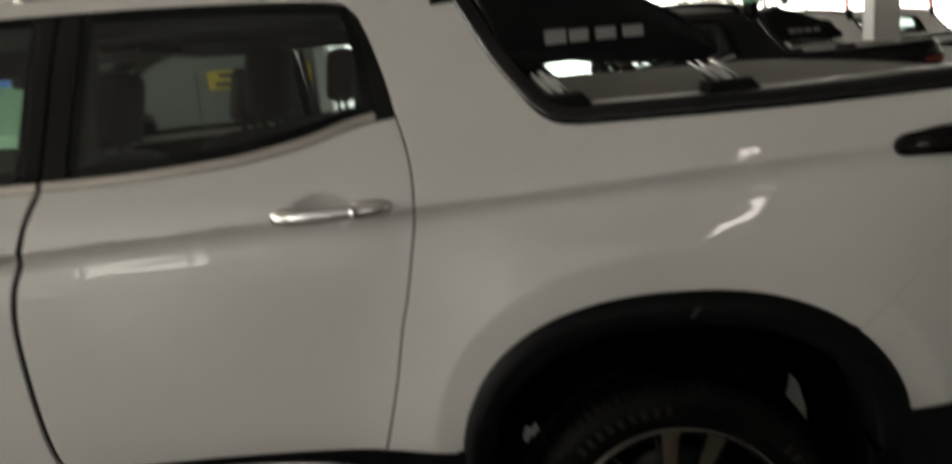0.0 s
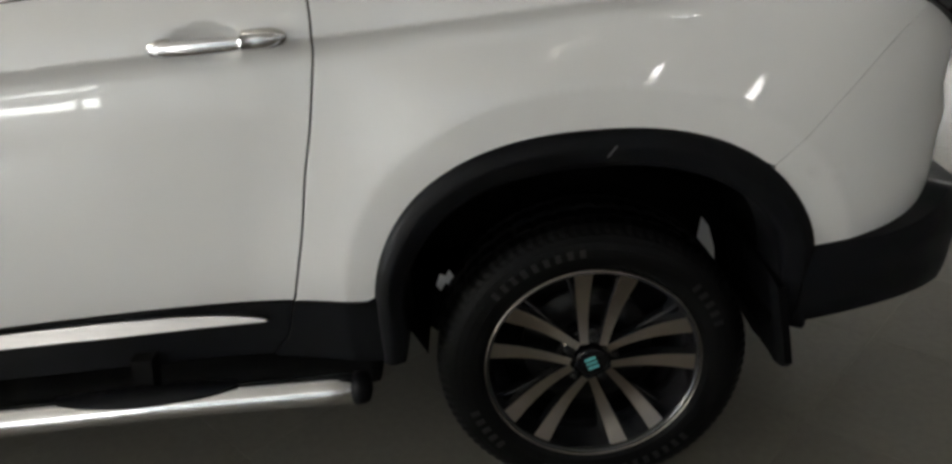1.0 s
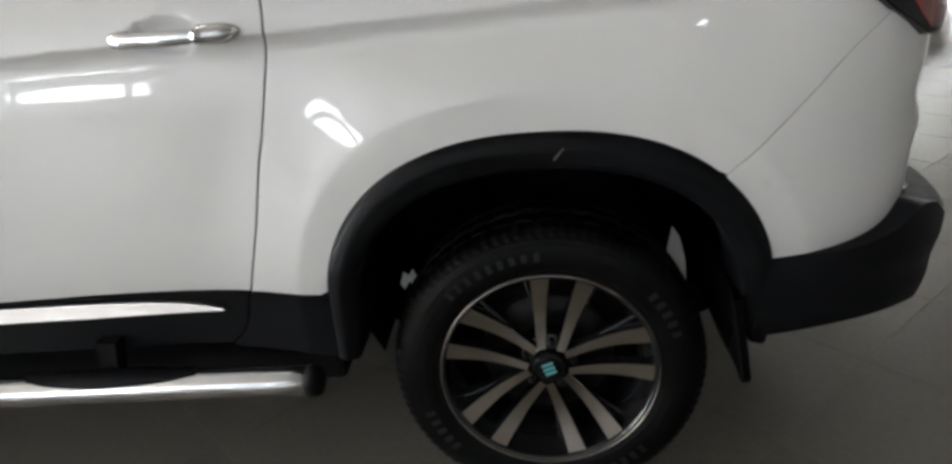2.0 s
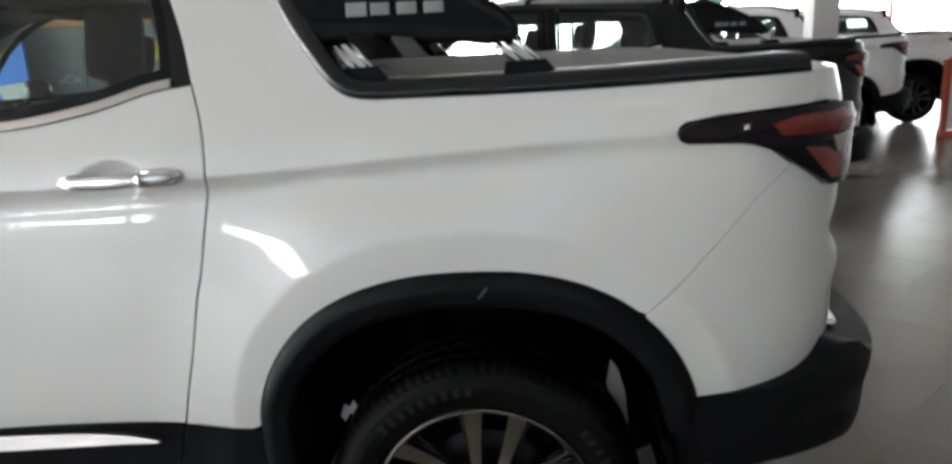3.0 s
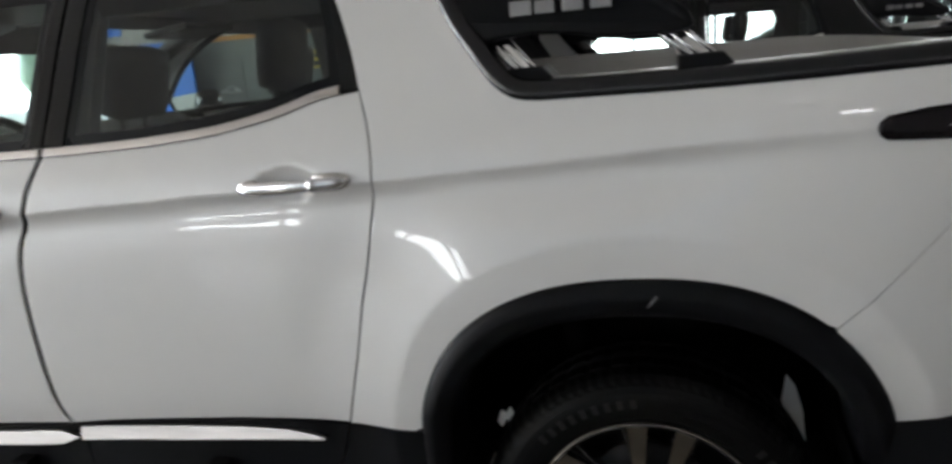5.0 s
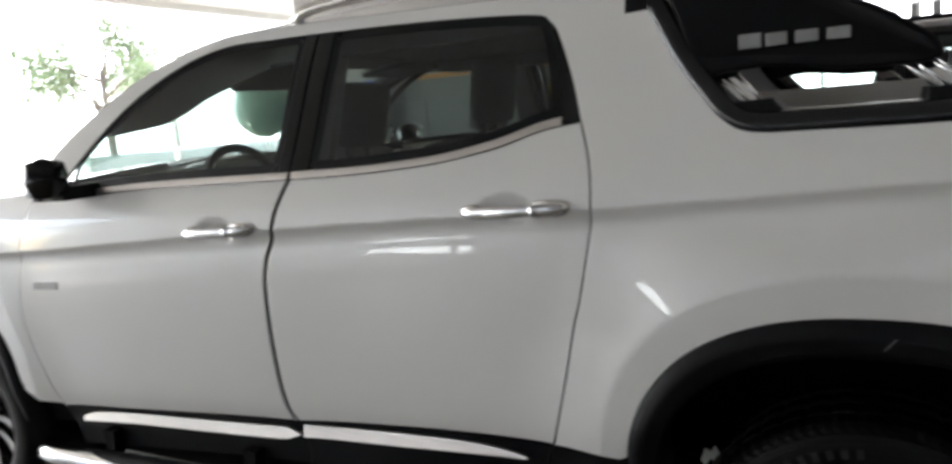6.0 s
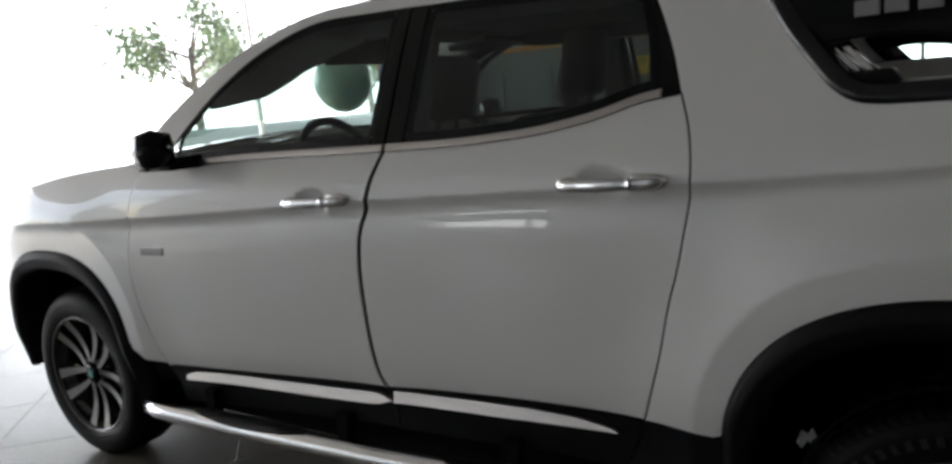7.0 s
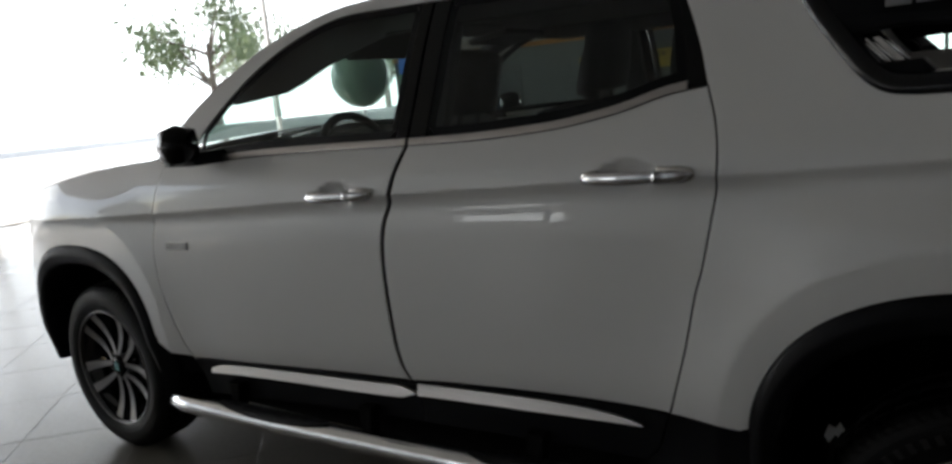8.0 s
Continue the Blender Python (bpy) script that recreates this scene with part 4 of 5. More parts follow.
    for x in (0, -2.99):
        mesh_ob("axle", *tube([(x, -.70, .356), (x, .70, .356)], .05, 14), LINER, truck)
    for s in (-1, 1):
        mesh_ob("shock_absorber", *tube([(-.12, s * .56, .36), (-.20, s * .54, .80)], .035, 12), LINER, truck)
    for x in (0.0, -2.99):
        for s in (-1, 1):
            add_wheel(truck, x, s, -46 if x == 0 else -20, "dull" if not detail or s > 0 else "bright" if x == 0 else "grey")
    # side steps
    if detail:
        for s in (-1, 1):
            pts = [(-2.49, s * .90, .325), (-2.46, s * .935, .326)] + [(x, s * .947, float(np.interp(x, (-2.45, -1.9, -1.4, -.9, -.5), (.328, .339, .356, .379, .389)))) for x in np.linspace(-2.40, -.520, 30)]
            st = mesh_ob("side_step", *tube(pts, .034, 20), CHROME, truck, "polished tubular side step with black pads")
            mesh_ob("end_cap", *tube([(-.522, s * .947, .388), (-.505, s * .947, .3885), (-.492, s * .947, .389), (-.486, s * .947, .389)], [.0355, .0355, .030, .012], 18), PLASTIC, st, "black end cap")
            for xa, xb in ((-1.165, -.77), (-2.20, -1.68)):
                v, f = [], []
                nn = 25
                for k in range(nn):
                    q = k / (nn - 1)
                    x = xa + (xb - xa) * q
                    zc = float(np.interp(x, (-2.45, -1.9, -1.4, -.9, -.5), (.328, .339, .356, .379, .389)))
                    w = math.sin(math.pi * max(.02, min(.98, q))) ** .45
                    rib = .0045 if (k % 2 and 5 < k < 20) else 0
                    for j in range(9):
                        t = radians(90 - 56 * w + 100 * w * j / 8)
                        rr = .0405 + (rib if 2 <= j <= 6 else 0)
                        v.append((x, s * (.947 + (rr + .006 * w) * math.cos(t)), zc + rr * math.sin(t)))
                f = [(i * 9 + j, i * 9 + j + 1, i * 9 + j + 10, i * 9 + j + 9) for i in range(nn - 1) for j in range(8)]
                mesh_ob("step_pad", v, f, PLASTIC, st, "ribbed black tread pad")
            for x in (-2.15, -1.55, -.98):
                zc = float(np.interp(x, (-2.45, -1.9, -1.4, -.9, -.5), (.328, .339, .356, .379, .389)))
                part("step_bracket", prism([(x - .012, zc - .02), (x + .012, zc - .02), (x + .030, zc + .10), (x - .018, zc + .10)], s * .885, s * .925), LINER, st)
    # handles, keys, mirrors, badge
    for s in (0, 1):
        door_handle(rear[s], -.677, 1.121, .028, s, detail)
        door_handle(front[s], -1.545, 1.078, .045, s, detail)
    for s in (-1, 1):
        m = part("wing_mirror", box(-2.17, -2.06, .945 if s > 0 else -1.06, 1.06 if s > 0 else -.945, 1.185, 1.310, .054), GLOSS_BLACK, truck, "black door mirror", True)
        part("mirror_arm", prism([(-2.17, 1.18), (-2.07, 1.18), (-2.08, 1.22), (-2.16, 1.22)], s * .86, s * .985), PLASTIC, m)
    if detail:
        panel("side_badge", np.array([(-2.41, .886), (-2.29, .890), (-2.29, .914), (-2.41, .910)]), SILVER, .004, .004, 0, sides=(0, 1), plabel="small plain badge")
    # sport bar
    if sport_bar:
        wing = curve([(-.385, 1.565), (-.352, 1.487), (-.318, 1.400), (-.300, 1.362), (-.262, 1.366), (-.187, 1.372), (-.10, 1.364), (-.06, 1.356), (.045, 1.353), (.095, 1.356), (.110, 1.368),
                      (.095, 1.396), (.06, 1.425), (.016, 1.458), (-.06, 1.50), (-.16, 1.548), (-.25, 1.578)], .03)
        bar = None
        for s in (-1, 1):
            bm = prism([tuple(p) for p in wing], s * .82, s * .765, .012)
            for v in bm.verts:
                v.co.y -= s * .45 * max(0, v.co.z - 1.40)
            w = part("bar_wing", bm, PLASTIC, bar or truck, "black moulded wing of the sport bar", False)
            if bar is None:
                w.name = "sport_bar"
            bar = bar or w
        mesh_ob("cross_bar", *tube([(-.26, -.70, 1.54), (-.25, -.60, 1.575), (-.25, .60, 1.575), (-.26, .70, 1.54)], .032, 14), PLASTIC, bar)
        for s in (-1, 1):
            for xa, xb, ya, wdt in ((-.262, -.212, .80, .03), (.050, .112, .79, .042)):
                x0, x1, x2, x3 = xa - .026, xa + wdt - .010, xb + wdt + .010, xb - .010
                bm = prism([(x0, 1.374), (x1, 1.374), (x2, 1.298), (x3, 1.298)], s * (ya - .008), s * (ya + .008), .005)
                for v in bm.verts:
                    v.co.y += s * .35 * (1.335 - v.co.z)
                leg = part("bar_leg", bm, CHROME, bar, "polished flat leg")
                for q in (.12, .42, .88):
                    mesh_ob("leg_ridge", *tube([(x0 + (x1 - x0) * q, s * (ya - .0055), 1.372), (x3 + (x2 - x3) * q, s * (ya + .0205), 1.300)], .0042, 8), CHROME, leg)
            for xa, xw in ((-.270, .150), (.072, .130)):
                part("bar_foot", prism([(xa, 1.262), (xa + .008, 1.311), (xa + xw - .045, 1.313), (xa + xw, 1.262)], s * .862, s * .755, .008), PLASTIC, bar, "black foot clamped to the rail")
            for k, (xa, xb, za, zb) in enumerate(((-.228, -.186, 1.408, 1.436), (-.180, -.142, 1.409, 1.433), (-.128, -.089, 1.409, 1.432), (-.075, -.036, 1.409, 1.431))):
                y0 = .8215 - .45 * .022
                part("badge_block", box(xa, xb, *sorted((s * y0, s * (y0 + .006))), za, zb, .002), SILVER, bar, "silver block on the wing")
    # cabin
    for y0, y1, xs in ((-.66, -.14, -1.765), (.14, .66, -1.685)):
        seat(truck, "front_seat", xs, y0, y1, [(y0 + y1) / 2], 1.24)
    seat(truck, "rear_bench", -1.29, -.64, .64, [-.28, .49], 1.27, 8, .085)
    part("dashboard", prism([(-2.45, .70), (-2.10, .70), (-2.00, 1.05), (-2.04, 1.19), (-2.14, 1.225), (-2.30, 1.215), (-2.48, 1.15)], -.74, .74, .02), TRIM_DARK, truck)
    sw = [(0, .185 * math.cos(a), .185 * math.sin(a)) for a in np.linspace(0, 2 * math.pi, 33)]
    mw = Matrix.Translation((-1.93, -.38, 1.11)) @ pose(0, 0, 0, 0, -22, 0)
    wheel_rim = mesh_ob("steering_wheel", *tube([mw @ Vector(p) for p in sw], .016, 10, False), TRIM_DARK, truck)
    part("steering_hub", box(-.03, .03, -.17, .17, -.035, .035, .012, mw), TRIM_DARK, wheel_rim)
    part("headliner", prism([(-1.75, 1.575), (-.45, 1.56), (-.45, 1.58), (-1.0, 1.61), (-1.7, 1.60)], -.66, .66), TRIM_DARK, truck)
    for s in (-1, 1):
        part("roof_side_trim", prism([(-1.72, 1.53), (-1.60, 1.515), (-.66, 1.505), (-.50, 1.50), (-.50, 1.56), (-1.0, 1.585), (-1.72, 1.575)], *sorted((s * .60, s * .665)), .008), TRIM_DARK, truck)
    part("cabin_floor", box(-2.3, -.45, -.78, .78, .50, .56), TRIM_DARK, truck)
    for s in (-1, 1):
        bm = prism([(-1.36, 1.10), (-1.265, 1.10), (-1.265, 1.575), (-1.35, 1.575)], s * .80, s * .835)
        for v in bm.verts:
            v.co.y -= s * .50 * max(0, v.co.z - 1.20)
        part("door_pillar", bm, TRIM_DARK, truck)
        bm = prism([(-.66, 1.10), (-.40, 1.10), (-.42, 1.575), (-.70, 1.56), (-.64, 1.45)], s * .80, s * .825)
        for v in bm.verts:
            v.co.y -= s * .50 * max(0, v.co.z - 1.20)
        part("rear_pillar", bm, TRIM_DARK, truck)
    for s in (-1, 1):
        v, f = [], []
        line = ROOF_EDGE[(ROOF_EDGE[:, 0] < -1.60)]
        for p in line:
            q = surf(np.array([p[0]]), np.array([p[1]]))[0]
            for dy, dz in ((.004, -.012), (.035, -.004), (.085, .006), (.09, -.035), (.03, -.06)):
                v.append((q[0], s * (-q[1] - dy), q[2] + dz))
        f = [(i * 5 + j, i * 5 + (j + 1) % 5, i * 5 + 5 + (j + 1) % 5, i * 5 + 5 + j) for i in range(len(line) - 1) for j in range(5)]
        mesh_ob("screen_pillar", v, f, TRIM_DARK, truck, "dark screen pillar trim")
        trim = [(-1.52, 1.585), (-1.52, 1.520), (-1.64, 1.494), (-1.79, 1.455), (-1.90, 1.415), (-1.985, 1.390), (-2.10, 1.380), (-2.24, 1.368), (-2.27, 1.375), (-2.13, 1.46), (-1.94, 1.548), (-1.70, 1.60)]
        # near side only: dark strip for the smoked rain visor
        if s < 0:
            part("pillar_trim", prism([(x, z - .012) for x, z in trim], -.665, -.65), TRIM_DARK, truck, "dark smoked rain visor along the top of the front window")
        vis = Matrix.Translation((-1.66, s * .38, 1.548)) @ pose(0, 0, 0, 0, -26 if s < 0 else -8, 0)
        part("sun_visor", box(-.17, .02, -.16, .16, -.012, .012, .008, vis), TRIM_DARK, truck)
    part("screen_header", prism([(-1.80, 1.545), (-1.66, 1.57), (-1.66, 1.618), (-1.72, 1.598), (-1.80, 1.572)], -.56, .56), TRIM_DARK, truck)
    part("interior_mirror", box(-1.90, -1.86, -.12, .12, 1.44, 1.50, .012), TRIM_DARK, truck)
    return truck


def between_index(line, z):
    return int(np.argmax(line[:, 1] > z))


def inset_line(line, d):
    t = np.gradient(line, axis=0)
    t /= np.linalg.norm(t, axis=1, keepdims=True)
    return line + np.stack([-t[:, 1], t[:, 0]], 1) * d


# ---- the showroom ----
X0, X1, Y0, Y1, HIGH = -12.0, 11.0, -9.0, 14.0, 4.0


def structure(ob, label, category=""):
    return tagged(ob, label, category, kind="structure")


ground = structure(part("ground", box(-600, 600, -600, 600, -.30, -.05), ASPHALT, None), "pale asphalt ground outside the showroom", "ground")
floor = structure(part("floor", box(X0, X1, Y0, Y1, -.05, -.0011), GROUT, None), "polished beige floor tiles laid on the diagonal", "floor")
ceiling = structure(part("ceiling", box(X0, X1, Y0, Y1, HIGH, HIGH + .15), CEILING, None), "white showroom ceiling", "ceiling")
structure(part("wall_east", box(X1, X1 + .2, Y0, Y1, -.05, HIGH), PLASTER_GREY, None), "plain grey side wall", "wall")


def glazed_wall(name, label, length, place, bays, sill=0.12, head=3.0, red=(), opening=None, rail=True):
    """A shop front: plinth and header, white mullions and rails, clear panes. Built along x and put in place by a matrix."""
    bm = bmesh.new()
    if opening:
        a, b, low, high = opening
        add_box(bm, 0, a, 0, .2, -.05, sill)
        add_box(bm, b, length, 0, .2, -.05, sill)
        add_box(bm, a, b, 0, .2, -.05, low)
        add_box(bm, a, b, 0, .2, high, sill)
    else:
        add_box(bm, 0, length, 0, .2, -.05, sill)
    add_box(bm, 0, length, 0, .2, head, HIGH)
    wall = structure(part(name, bm, PLASTER, None), label, "wall")
    wall.matrix_world = place
    if opening:
        for x in (a, (a + b) / 2 - .03, b - .06):
            part("window_frame", box(x, x + .06, .06, .14, low, high, .005), FRAME_WHITE, wall)
        pane = part("pane", box(a, b, .097, .103, low, high), GLASS_SHOP, wall)
        pane.visible_shadow = False
    w = length / bays
    for k in range(bays + 1):
        m = FRAME_RED if k in red else FRAME_WHITE
        part("mullion", box(max(0, k * w - .035), min(length, k * w + .035), .05, .15, sill, head, .006), m, wall)
    for k in range(bays):
        if rail:
            part("transom", box(k * w + .037, (k + 1) * w - .037, .06, .14, max(2.25, sill), max(2.31, sill + .05), .005), FRAME_WHITE, wall)
        pane = part("pane", box(k * w + .03, (k + 1) * w - .03, .097, .103, sill, head), GLASS_SHOP, wall)
        pane.visible_shadow = False
    return wall


glazed_wall("wall_north", "glazed shop front with white mullions", X1 - X0, pose(X0, Y1, 0), 14, red=(11, 12))
glazed_wall("wall_west", "glazed shop front with white mullions", Y1 - Y0, pose(X0 - .2, Y1, 0, 0, 0, -90), 4, sill=.015, head=3.86, rail=False)
glazed_wall("wall_south", "glazed shop front with white mullions", 1.2 - X0, pose(X0, Y0 - .2, 0), 8)
# the rest of the south side is solid, with two small window openings
bm = bmesh.new()
for x0, x1, z0, z1 in ((1.2, 2.0, -.05, HIGH), (2.0, 2.44, -.05, 2.58), (2.0, 2.44, 2.74, HIGH), (2.44, 4.4, -.05, HIGH),
                       (4.4, 4.7, -.05, 1.545), (4.4, 4.7, 1.895, HIGH), (4.7, X1, -.05, HIGH)):
    add_box(bm, x0, x1, Y0 - .2, Y0, z0, z1)
solid = structure(part("wall_south_solid", bm, PLASTER_GREY, None), "grey plastered wall with two small windows", "wall")
for x0, x1, z0, z1 in ((2.0, 2.44, 2.58, 2.74), (4.4, 4.7, 1.545, 1.895)):
    pane = part("pane", box(x0, x1, Y0 - .13, Y0 - .124, z0, z1), GLASS_SHOP, solid)
    pane.visible_shadow = False

# a glowing sheet stands in for the bright distance beyond the west and north glazing
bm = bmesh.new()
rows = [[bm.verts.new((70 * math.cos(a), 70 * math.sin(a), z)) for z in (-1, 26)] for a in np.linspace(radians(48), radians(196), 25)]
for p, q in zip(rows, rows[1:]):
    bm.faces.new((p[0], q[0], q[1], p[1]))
structure(part("backdrop", bm, BACKDROP_GLOW, None), "glowing white sheet standing in for the bright distance beyond the shop front", "backdrop")

# unseen sheet and wall, added to keep the south side in shade
structure(part("lane_canopy", box(X0 - 6, X1 + 6, Y0 - 2.7, Y0 - .2, HIGH, HIGH + .15), PLASTER_GREY, None), "unseen flat sheet added to block the sky south of the showroom", "canopy")
structure(part("neighbour_wall", box(X0 - 12, X1 + 12, Y0 - 5.3, Y0 - 5.0, -.05, 6.5), BOUNCE_RENDER, None), "unseen plain wall added to send dim light back to the south side", "wall")

structure(part("low_wall", box(-17.2, -17.0, 9.8, 26.0, -.05, 1.05, .02), material("pale_green_wall", (0.27, 0.31, 0.29), rough=0.8, vary=0.08, vary_scale=0.9, bump=0.3, bump_scale=60), None), "pale green rendered garden wall beyond the street", "wall")

# the window lettering, seen from behind, as plain bars
for k, x in enumerate((-.75, -.45, -.15, .15, .60, 1.0, 1.35, 1.7)):
    tagged(part("window_letter", box(x, x + .16 if k != 4 else x + .2, Y1 + .085, Y1 + .093, 2.38 if k != 4 else 2.5, 2.68 if k != 4 else 2.56), GREY_FILM, None),
           "grey film bar stuck on the shop window", "window lettering", "window lettering")
tagged(part("window_letter", box(4.75, 4.92, Y1 + .085, Y1 + .093, 2.05, 2.45), DARK_INK, None), "dark film bar stuck on the shop window", "window lettering", "window lettering")
bm = bmesh.new()
ring = [bm.verts.new((4.15 + .22 * math.sin(a), Y1 + .04, 2.2 + .30 * math.cos(a))) for a in np.linspace(0, 2 * math.pi, 5)[:-1]]
tip = [bm.verts.new((4.15, Y1 - .12, 2.2)), bm.verts.new((4.15, Y1 + .085, 2.2))]
for k in range(4):
    bm.faces.new((ring[k], ring[(k + 1) % 4], tip[0]))
    bm.faces.new((ring[(k + 1) % 4], ring[k], tip[1]))
tagged(part("diamond_sign", bm, GREEN, None), "green faceted diamond hung at the shop window", "sign")

# column between the parked pickups
structure(part("column", box(2.69, 2.92, 4.70, 4.93, -.003, HIGH, .012), PLASTER, None), "square white plastered column", "column")
structure(part("column_east", box(8.0, 8.5, 11.4, 11.9, -.003, HIGH, .012), PLASTER, None), "square white plastered column", "column")

# tiles
S = .53
TW = S - .003


def tile_shape():
    h, b, d = TW / 2, .0012, .0006
    v = [(-h, -h, -d - .002), (h, -h, -d - .002), (h, h, -d - .002), (-h, h, -d - .002), (-h, -h, -d), (h, -h, -d), (h, h, -d), (-h, h, -d),
         (-h + b, -h + b, 0), (h - b, -h + b, 0), (h - b, h - b, 0), (-h + b, h - b, 0)]
    f = [(8, 9, 10, 11)]
    for i in range(4):
        j = (i + 1) % 4
        f += [(4 + i, 4 + j, 8 + j, 8 + i), (i, j, 4 + j, 4 + i)]
    return v, f


def tile_spots():
    spots = []
    for i in range(-40, 41):
        for j in range(-40, 41):
            a, b = .90 + S * (i + .5), 1.0 + S * (j + .5)
            x, y = (a + b) / math.sqrt(2), (b - a) / math.sqrt(2)
            if X0 + .1 < x < X1 - .1 and Y0 + .1 < y < Y1 - .1:
                spots.append((x, y))
    return sorted(spots, key=lambda p: math.hypot((p[0] - 1.2) * .8, p[1] - 1.2))


def lay_tiles():
    v, f = tile_shape()
    spots = tile_spots()
    first = None
    for x, y in spots[:290]:
        m = pose(x, y, 0, 0, 0, 45)
        if first is None:
            first = mesh_ob("tile", v, f, TILE, floor, smooth_faces=False)
            first.matrix_local = m
        else:
            share("tile", first, floor, m)
    vv, ff = [], []
    c = s = math.sqrt(.5)
    for x, y in spots[290:]:
        o = len(vv)
        vv += [(x + c * p[0] - s * p[1], y + s * p[0] + c * p[1], p[2]) for p in v]
        ff += [tuple(i + o for i in q) for q in f]
    tagged(mesh_ob("far_tiles", vv, ff, TILE, floor, smooth_faces=False), kind="stuff")


# ceiling lights, unseen and added as weak fill
def ceiling_light(x, y, watts):
    body = part("ceiling_light", box(-.62, .62, -.09, .09, HIGH - .07, HIGH - .004, .01), FRAME_WHITE, None)
    tagged(body, "white two-tube ceiling fixture, unseen, added for fill light", "ceiling light", "ceiling lights")
    body.location = (x, y, 0)
    for d in (-.045, .045):
        v, f = tube([(-.58, d, HIGH - .09), (.58, d, HIGH - .09)], .014, 10)
        mesh_ob("fill_tube", v, f, TUBE, body, "glowing tube")
    area("fill_light", (x, y, HIGH - .12), (x, y, 0), 1.2, .16, watts, (1.0, .97, .92))


for lx in (-3.5, 1.0, 5.5):
    for ly in (2.0, 7.5):
        ceiling_light(lx, ly, .3)
for lx in (1.25, 4.6):
    ceiling_light(lx, -7.4, .15)

# ---- the pickups ----
pickup("pickup_truck", (0, 0, 0), WHITE_PAINT, "white double-cab pickup with black arches, chrome steps and sport bar")
pickup("pickup_truck", (1.58, 3.55, 0), DARK_PAINT, "glossy black double-cab pickup with a sport bar, parked alongside", detail=False)
pickup("pickup_truck", (3.52, 7.0, 0), WHITE_PAINT, "white double-cab pickup with a bare bed rail, parked in the row", sport_bar=False, detail=False)
pickup("pickup_truck", (5.7, 9.75, 0), WHITE_PAINT, "white double-cab pickup with a covered bed, last in row", sport_bar=False, detail=False)

# ---- parts counter behind the pickups ----
bm = bmesh.new()
add_box(bm, -7.4, -2.95, 6.5, 6.62, -.003, 1.84, .004)
locker = tagged(part("locker_wall", bm, CABINET, None), "grey locker wall with an orange top edge", "locker wall")
part("top_edge", box(-7.4, -2.95, 6.47, 6.63, 1.842, 1.90, .006), ORANGE, locker, "orange edge")
for k in range(6):
    x = -7.38 + .735 * k
    part("locker_door", box(x, x + .715, 6.475, 6.497, .10, 1.36, .006), CABINET, locker)
    part("locker_rail", box(x, x + .715, 6.485, 6.497, 1.565, 1.62, .003), GREY_FILM, locker, "dark grey rail over the flaps")
    part("locker_flap", box(x, x + .715, 6.475, 6.497, 1.38, 1.56, .006), CABINET, locker)
structure(part("wall_lockers", box(-7.4, -2.95, 6.64, 6.78, -.003, HIGH, .004), PLASTER_GREY, None), "grey partition wall behind the lockers", "wall")
white_post = structure(part("door_post", box(-2.94, -2.80, 6.45, 6.65, -.003, 2.4, .01), FRAME_WHITE, None), "white painted door post", "post")
sign = tagged(part("yellow_sign", box(-4.30, -3.00, 6.455, 6.470, 1.40, 1.62, .003), YELLOW, None), "yellow sign with dark letters on the locker wall", "sign")


def words(text, x, z, size, y, parent, mat):
    """Flat raised letters that face -y."""
    cu = bpy.data.curves.new("lettering", "FONT")
    cu.body, cu.size, cu.extrude = text, size, .0015
    tmp = new("lettering", cu)
    me = bpy.data.meshes.new_from_object(tmp.evaluated_get(bpy.context.evaluated_depsgraph_get()))
    bpy.data.objects.remove(tmp)
    me.materials.append(mat)
    o = new("lettering", me)
    o.parent = parent
    o.matrix_local = pose(x, y, z, 90, 0, 0)
    return o


words("LOCKER", -3.50, 1.53, .090, 6.453, sign, DARK_INK)
words("- TC", -3.42, 1.43, .085, 6.453, sign, DARK_INK)
for x, z, w in ((-4.15, 1.53, .42), (-3.68, 1.53, .12), (-4.20, 1.43, .48), (-3.68, 1.43, .2)):
    part("letter_bar", box(x, x + w, 6.4515, 6.4545, z, z + .055), DARK_INK, sign)
outline = [(-.16, 0), (-.15, .03), (-.07, .04), (-.03, .085), (.05, .085), (.07, .04), (.16, .035), (.16, 0), (.12, 0), (.10, .025), (.07, 0), (-.06, 0), (-.09, .025), (-.12, 0), (-.16, 0)]
tagged(mesh_ob("car_pictogram", *tube([(-5.40 + a * .9, 6.468, 1.19 + b * .9) for a, b in outline], .006, 6), FRAME_WHITE), "thin white outline drawing of a car", "pictogram")
banner = tagged(part("blue_banner", box(-7.08, -5.74, 6.20, 6.24, .9, 1.88, .01), BLUE, None), "upright blue banner standing by the lockers", "banner")
part("banner_panel", box(-7.082, -6.37, 6.185, 6.198, .9, 1.66, .004), GREEN, banner, "green lower panel")
part("banner_foot", box(-7.1, -6.3, 6.02, 6.42, -.002, .05, .01), PLASTIC, banner)
part("banner_pole", box(-6.72, -6.68, 6.205, 6.235, .05, .90), PLASTIC, banner)
tagged(part("blue_sign", box(-7.38, -7.04, 6.61, 6.635, 2.05, 2.16, .004), BLUE, None), "small blue sign on the grey partition wall", "sign")
desk = tagged(part("display_stand", prism([(-5.82, 1.19), (-5.40, 1.235), (-5.56, .95), (-5.74, .93)], 5.75, 5.95, .005), FRAME_WHITE, None), "small white slanted display stand", "display stand")
part("stand_leg", box(-5.72, -5.60, 5.80, 5.90, -.002, .945, .005), FRAME_WHITE, desk)

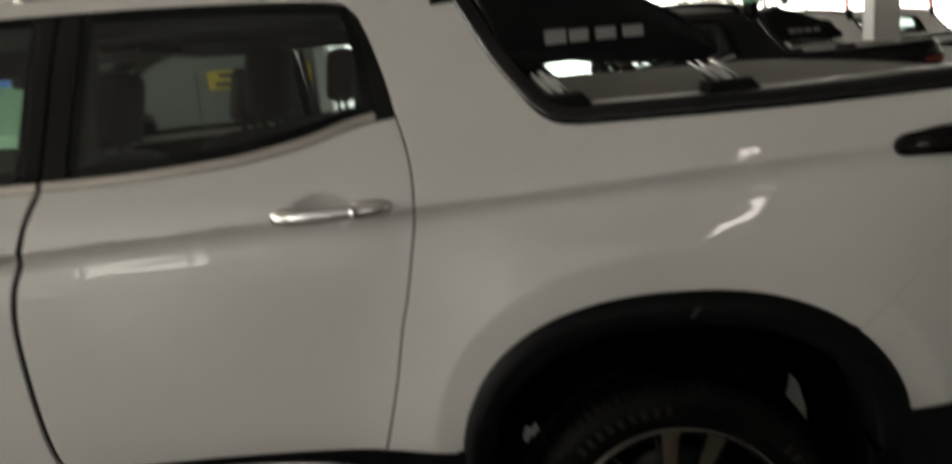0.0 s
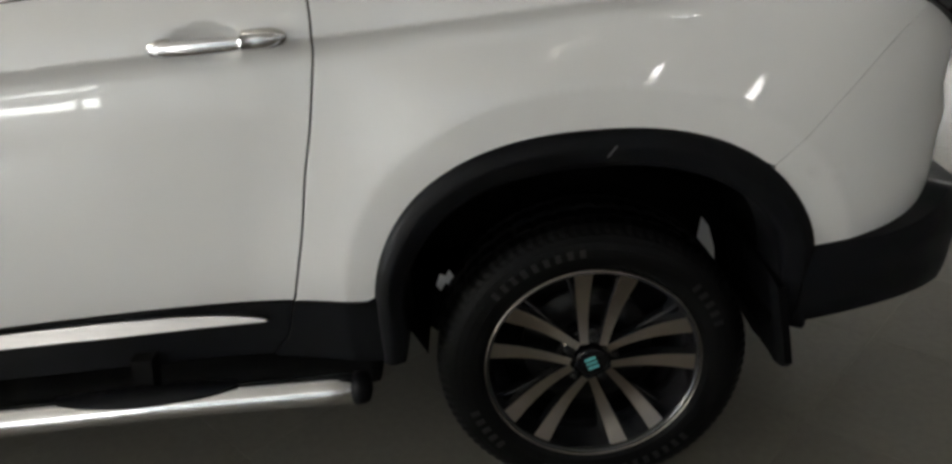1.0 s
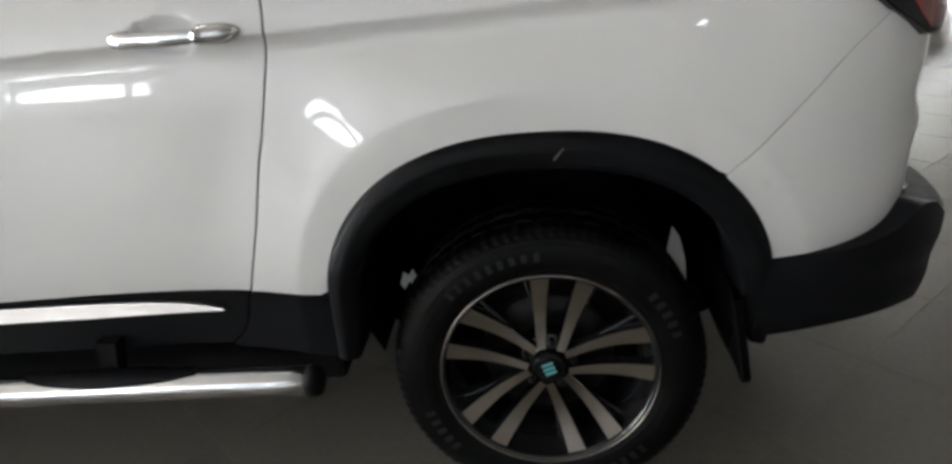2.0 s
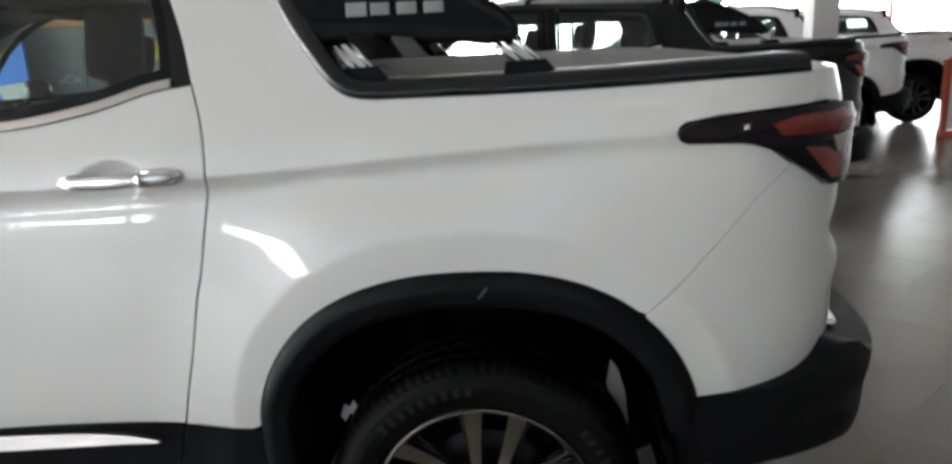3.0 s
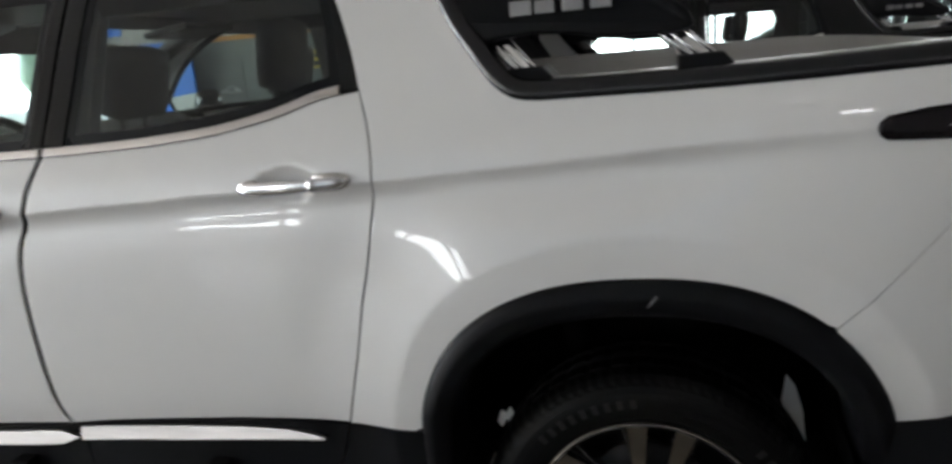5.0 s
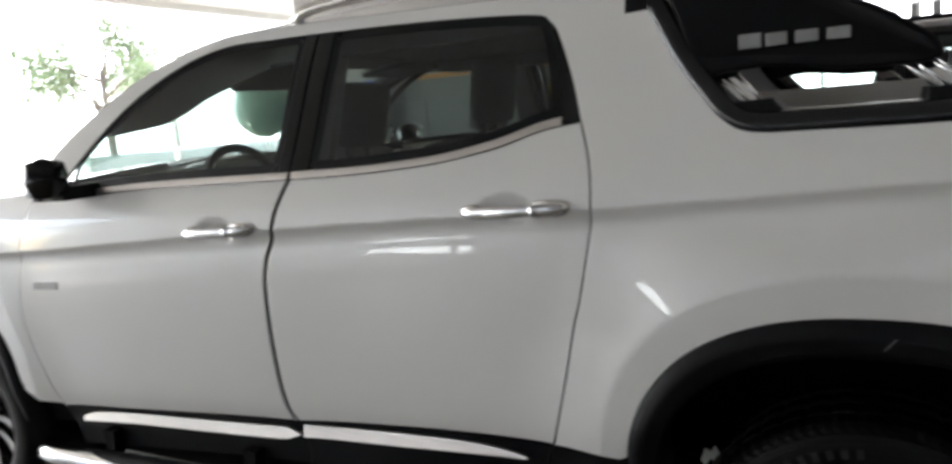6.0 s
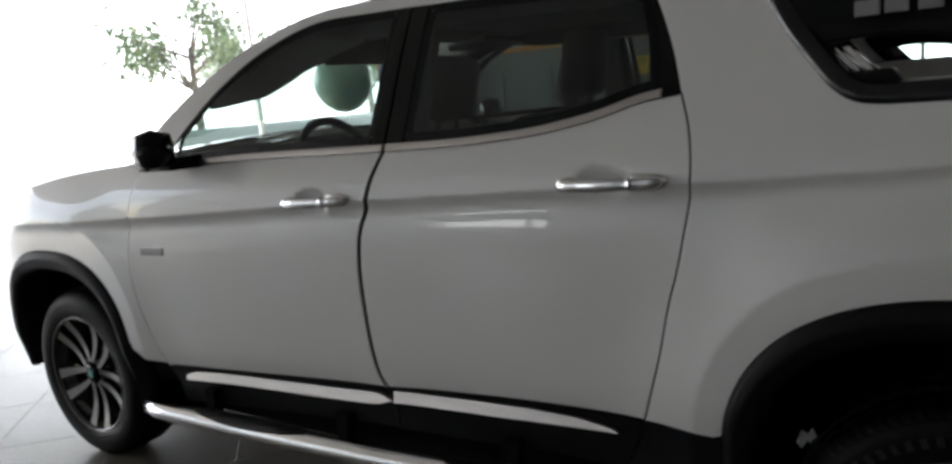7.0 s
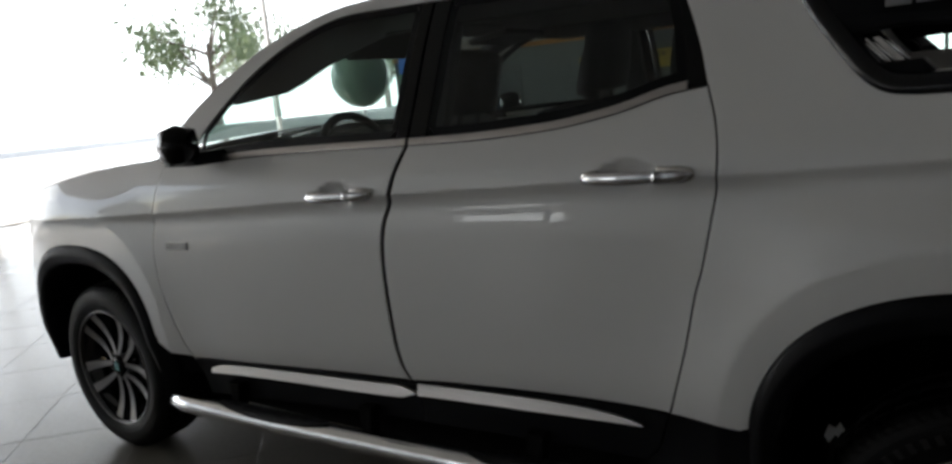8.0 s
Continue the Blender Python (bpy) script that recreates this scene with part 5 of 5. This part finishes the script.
def balloon(x, y, z, r):
    prof = [(0.0, -r)] + [(r * math.cos(a) * (1 if a > 0 else 1 - .12 * math.sin(-a) ** 2), r * math.sin(a)) for a in np.linspace(-1.45, 1.5, 16)] + [(0.0, r)]
    v, f = lathe(prof, 28)
    v = [(a, c, b) for a, b, c in v]
    b = tagged(mesh_ob("balloon", [(x + a, y + c_, z + d) for a, c_, d in v], f, BALLOON), "round pale green balloon on a stick", "balloon", "balloons")
    mesh_ob("balloon_stick", *tube([(x, y, 0), (x, y, z - r)], .008, 8), FRAME_WHITE, b)
    mesh_ob("balloon_base", *tube([(x, y, 0), (x, y, .03)], .14, 18), FRAME_WHITE, b)


balloon(-7.93, 6.3, 1.69, .46)

# red-framed board at the end of the row
board = tagged(part("framed_board", box(5.35, 6.05, 7.35, 7.39, .08, .90), PLASTER, None), "white board in a red frame standing on the floor", "framed board")
for a in ((5.30, 5.37, .0, .95), (6.03, 6.10, .0, .95)):
    part("frame_side", box(a[0], a[1], 7.33, 7.41, a[2], a[3], .008), FRAME_RED, board)
part("frame_top", prism([(5.30, .93), (5.42, 1.02), (6.10, 1.12), (6.10, 1.04), (5.42, .95), (5.37, .90)], 7.33, 7.41), FRAME_RED, board)
part("frame_base", box(5.30, 6.10, 7.30, 7.44, -.002, .07, .008), FRAME_RED, board)


# ---- trees outside ----
def tree(x, y, h, seed):
    rnd = random.Random(seed)
    root = new("tree")
    root.location = (x, y, -.05)
    tagged(root, "leafy street tree outside the shop front", "tree", "street trees")
    trunk = [(0, 0, 0), (.05, .02, h * .2), (.0, .06, h * .42), (.06, .0, h * .6)]
    mesh_ob("trunk", *tube(trunk, [.16, .13, .10, .05], 10), BARK, root)
    verts, faces = [], []
    for k in range(9):
        a = rnd.uniform(0, 6.28)
        e = rnd.uniform(.2, 1.1)
        l = h * rnd.uniform(.22, .36)
        s = Vector((0.02, 0.02, h * rnd.uniform(.33, .58)))
        t = s + Vector((math.cos(a) * math.cos(e), math.sin(a) * math.cos(e), math.sin(e))) * l
        mesh_ob("limb", *tube([s, (s + t) / 2 + Vector((0, 0, .05)), t], [.05, .035, .012], 7), BARK, root)
        for _ in range(230):
            c = t + Vector((rnd.gauss(0, .36), rnd.gauss(0, .36), rnd.gauss(0, .34)))
            r = rnd.uniform(.06, .13)
            m = Euler((rnd.uniform(0, 6), rnd.uniform(0, 6), rnd.uniform(0, 6))).to_matrix()
            o = len(verts)
            verts += [c + m @ Vector(p) * r for p in ((-1, 0, 0), (0, .45, .12), (1, 0, 0), (0, -.45, .12))]
            faces.append((o, o + 1, o + 2, o + 3))
    mesh_ob("crown", verts, faces, LEAF, root, smooth_faces=False)


for k, (x, y, h) in enumerate(((-18.5, 11.6, 5.7), (-21.5, 16.5, 5.6), (-19.5, 20.5, 5.2), (4.8, 18.5, 4.6), (8.5, 19.0, 5.2), (12.0, 18.0, 5.0))):
    tree(x, y, h, 10 + k)

lay_tiles()
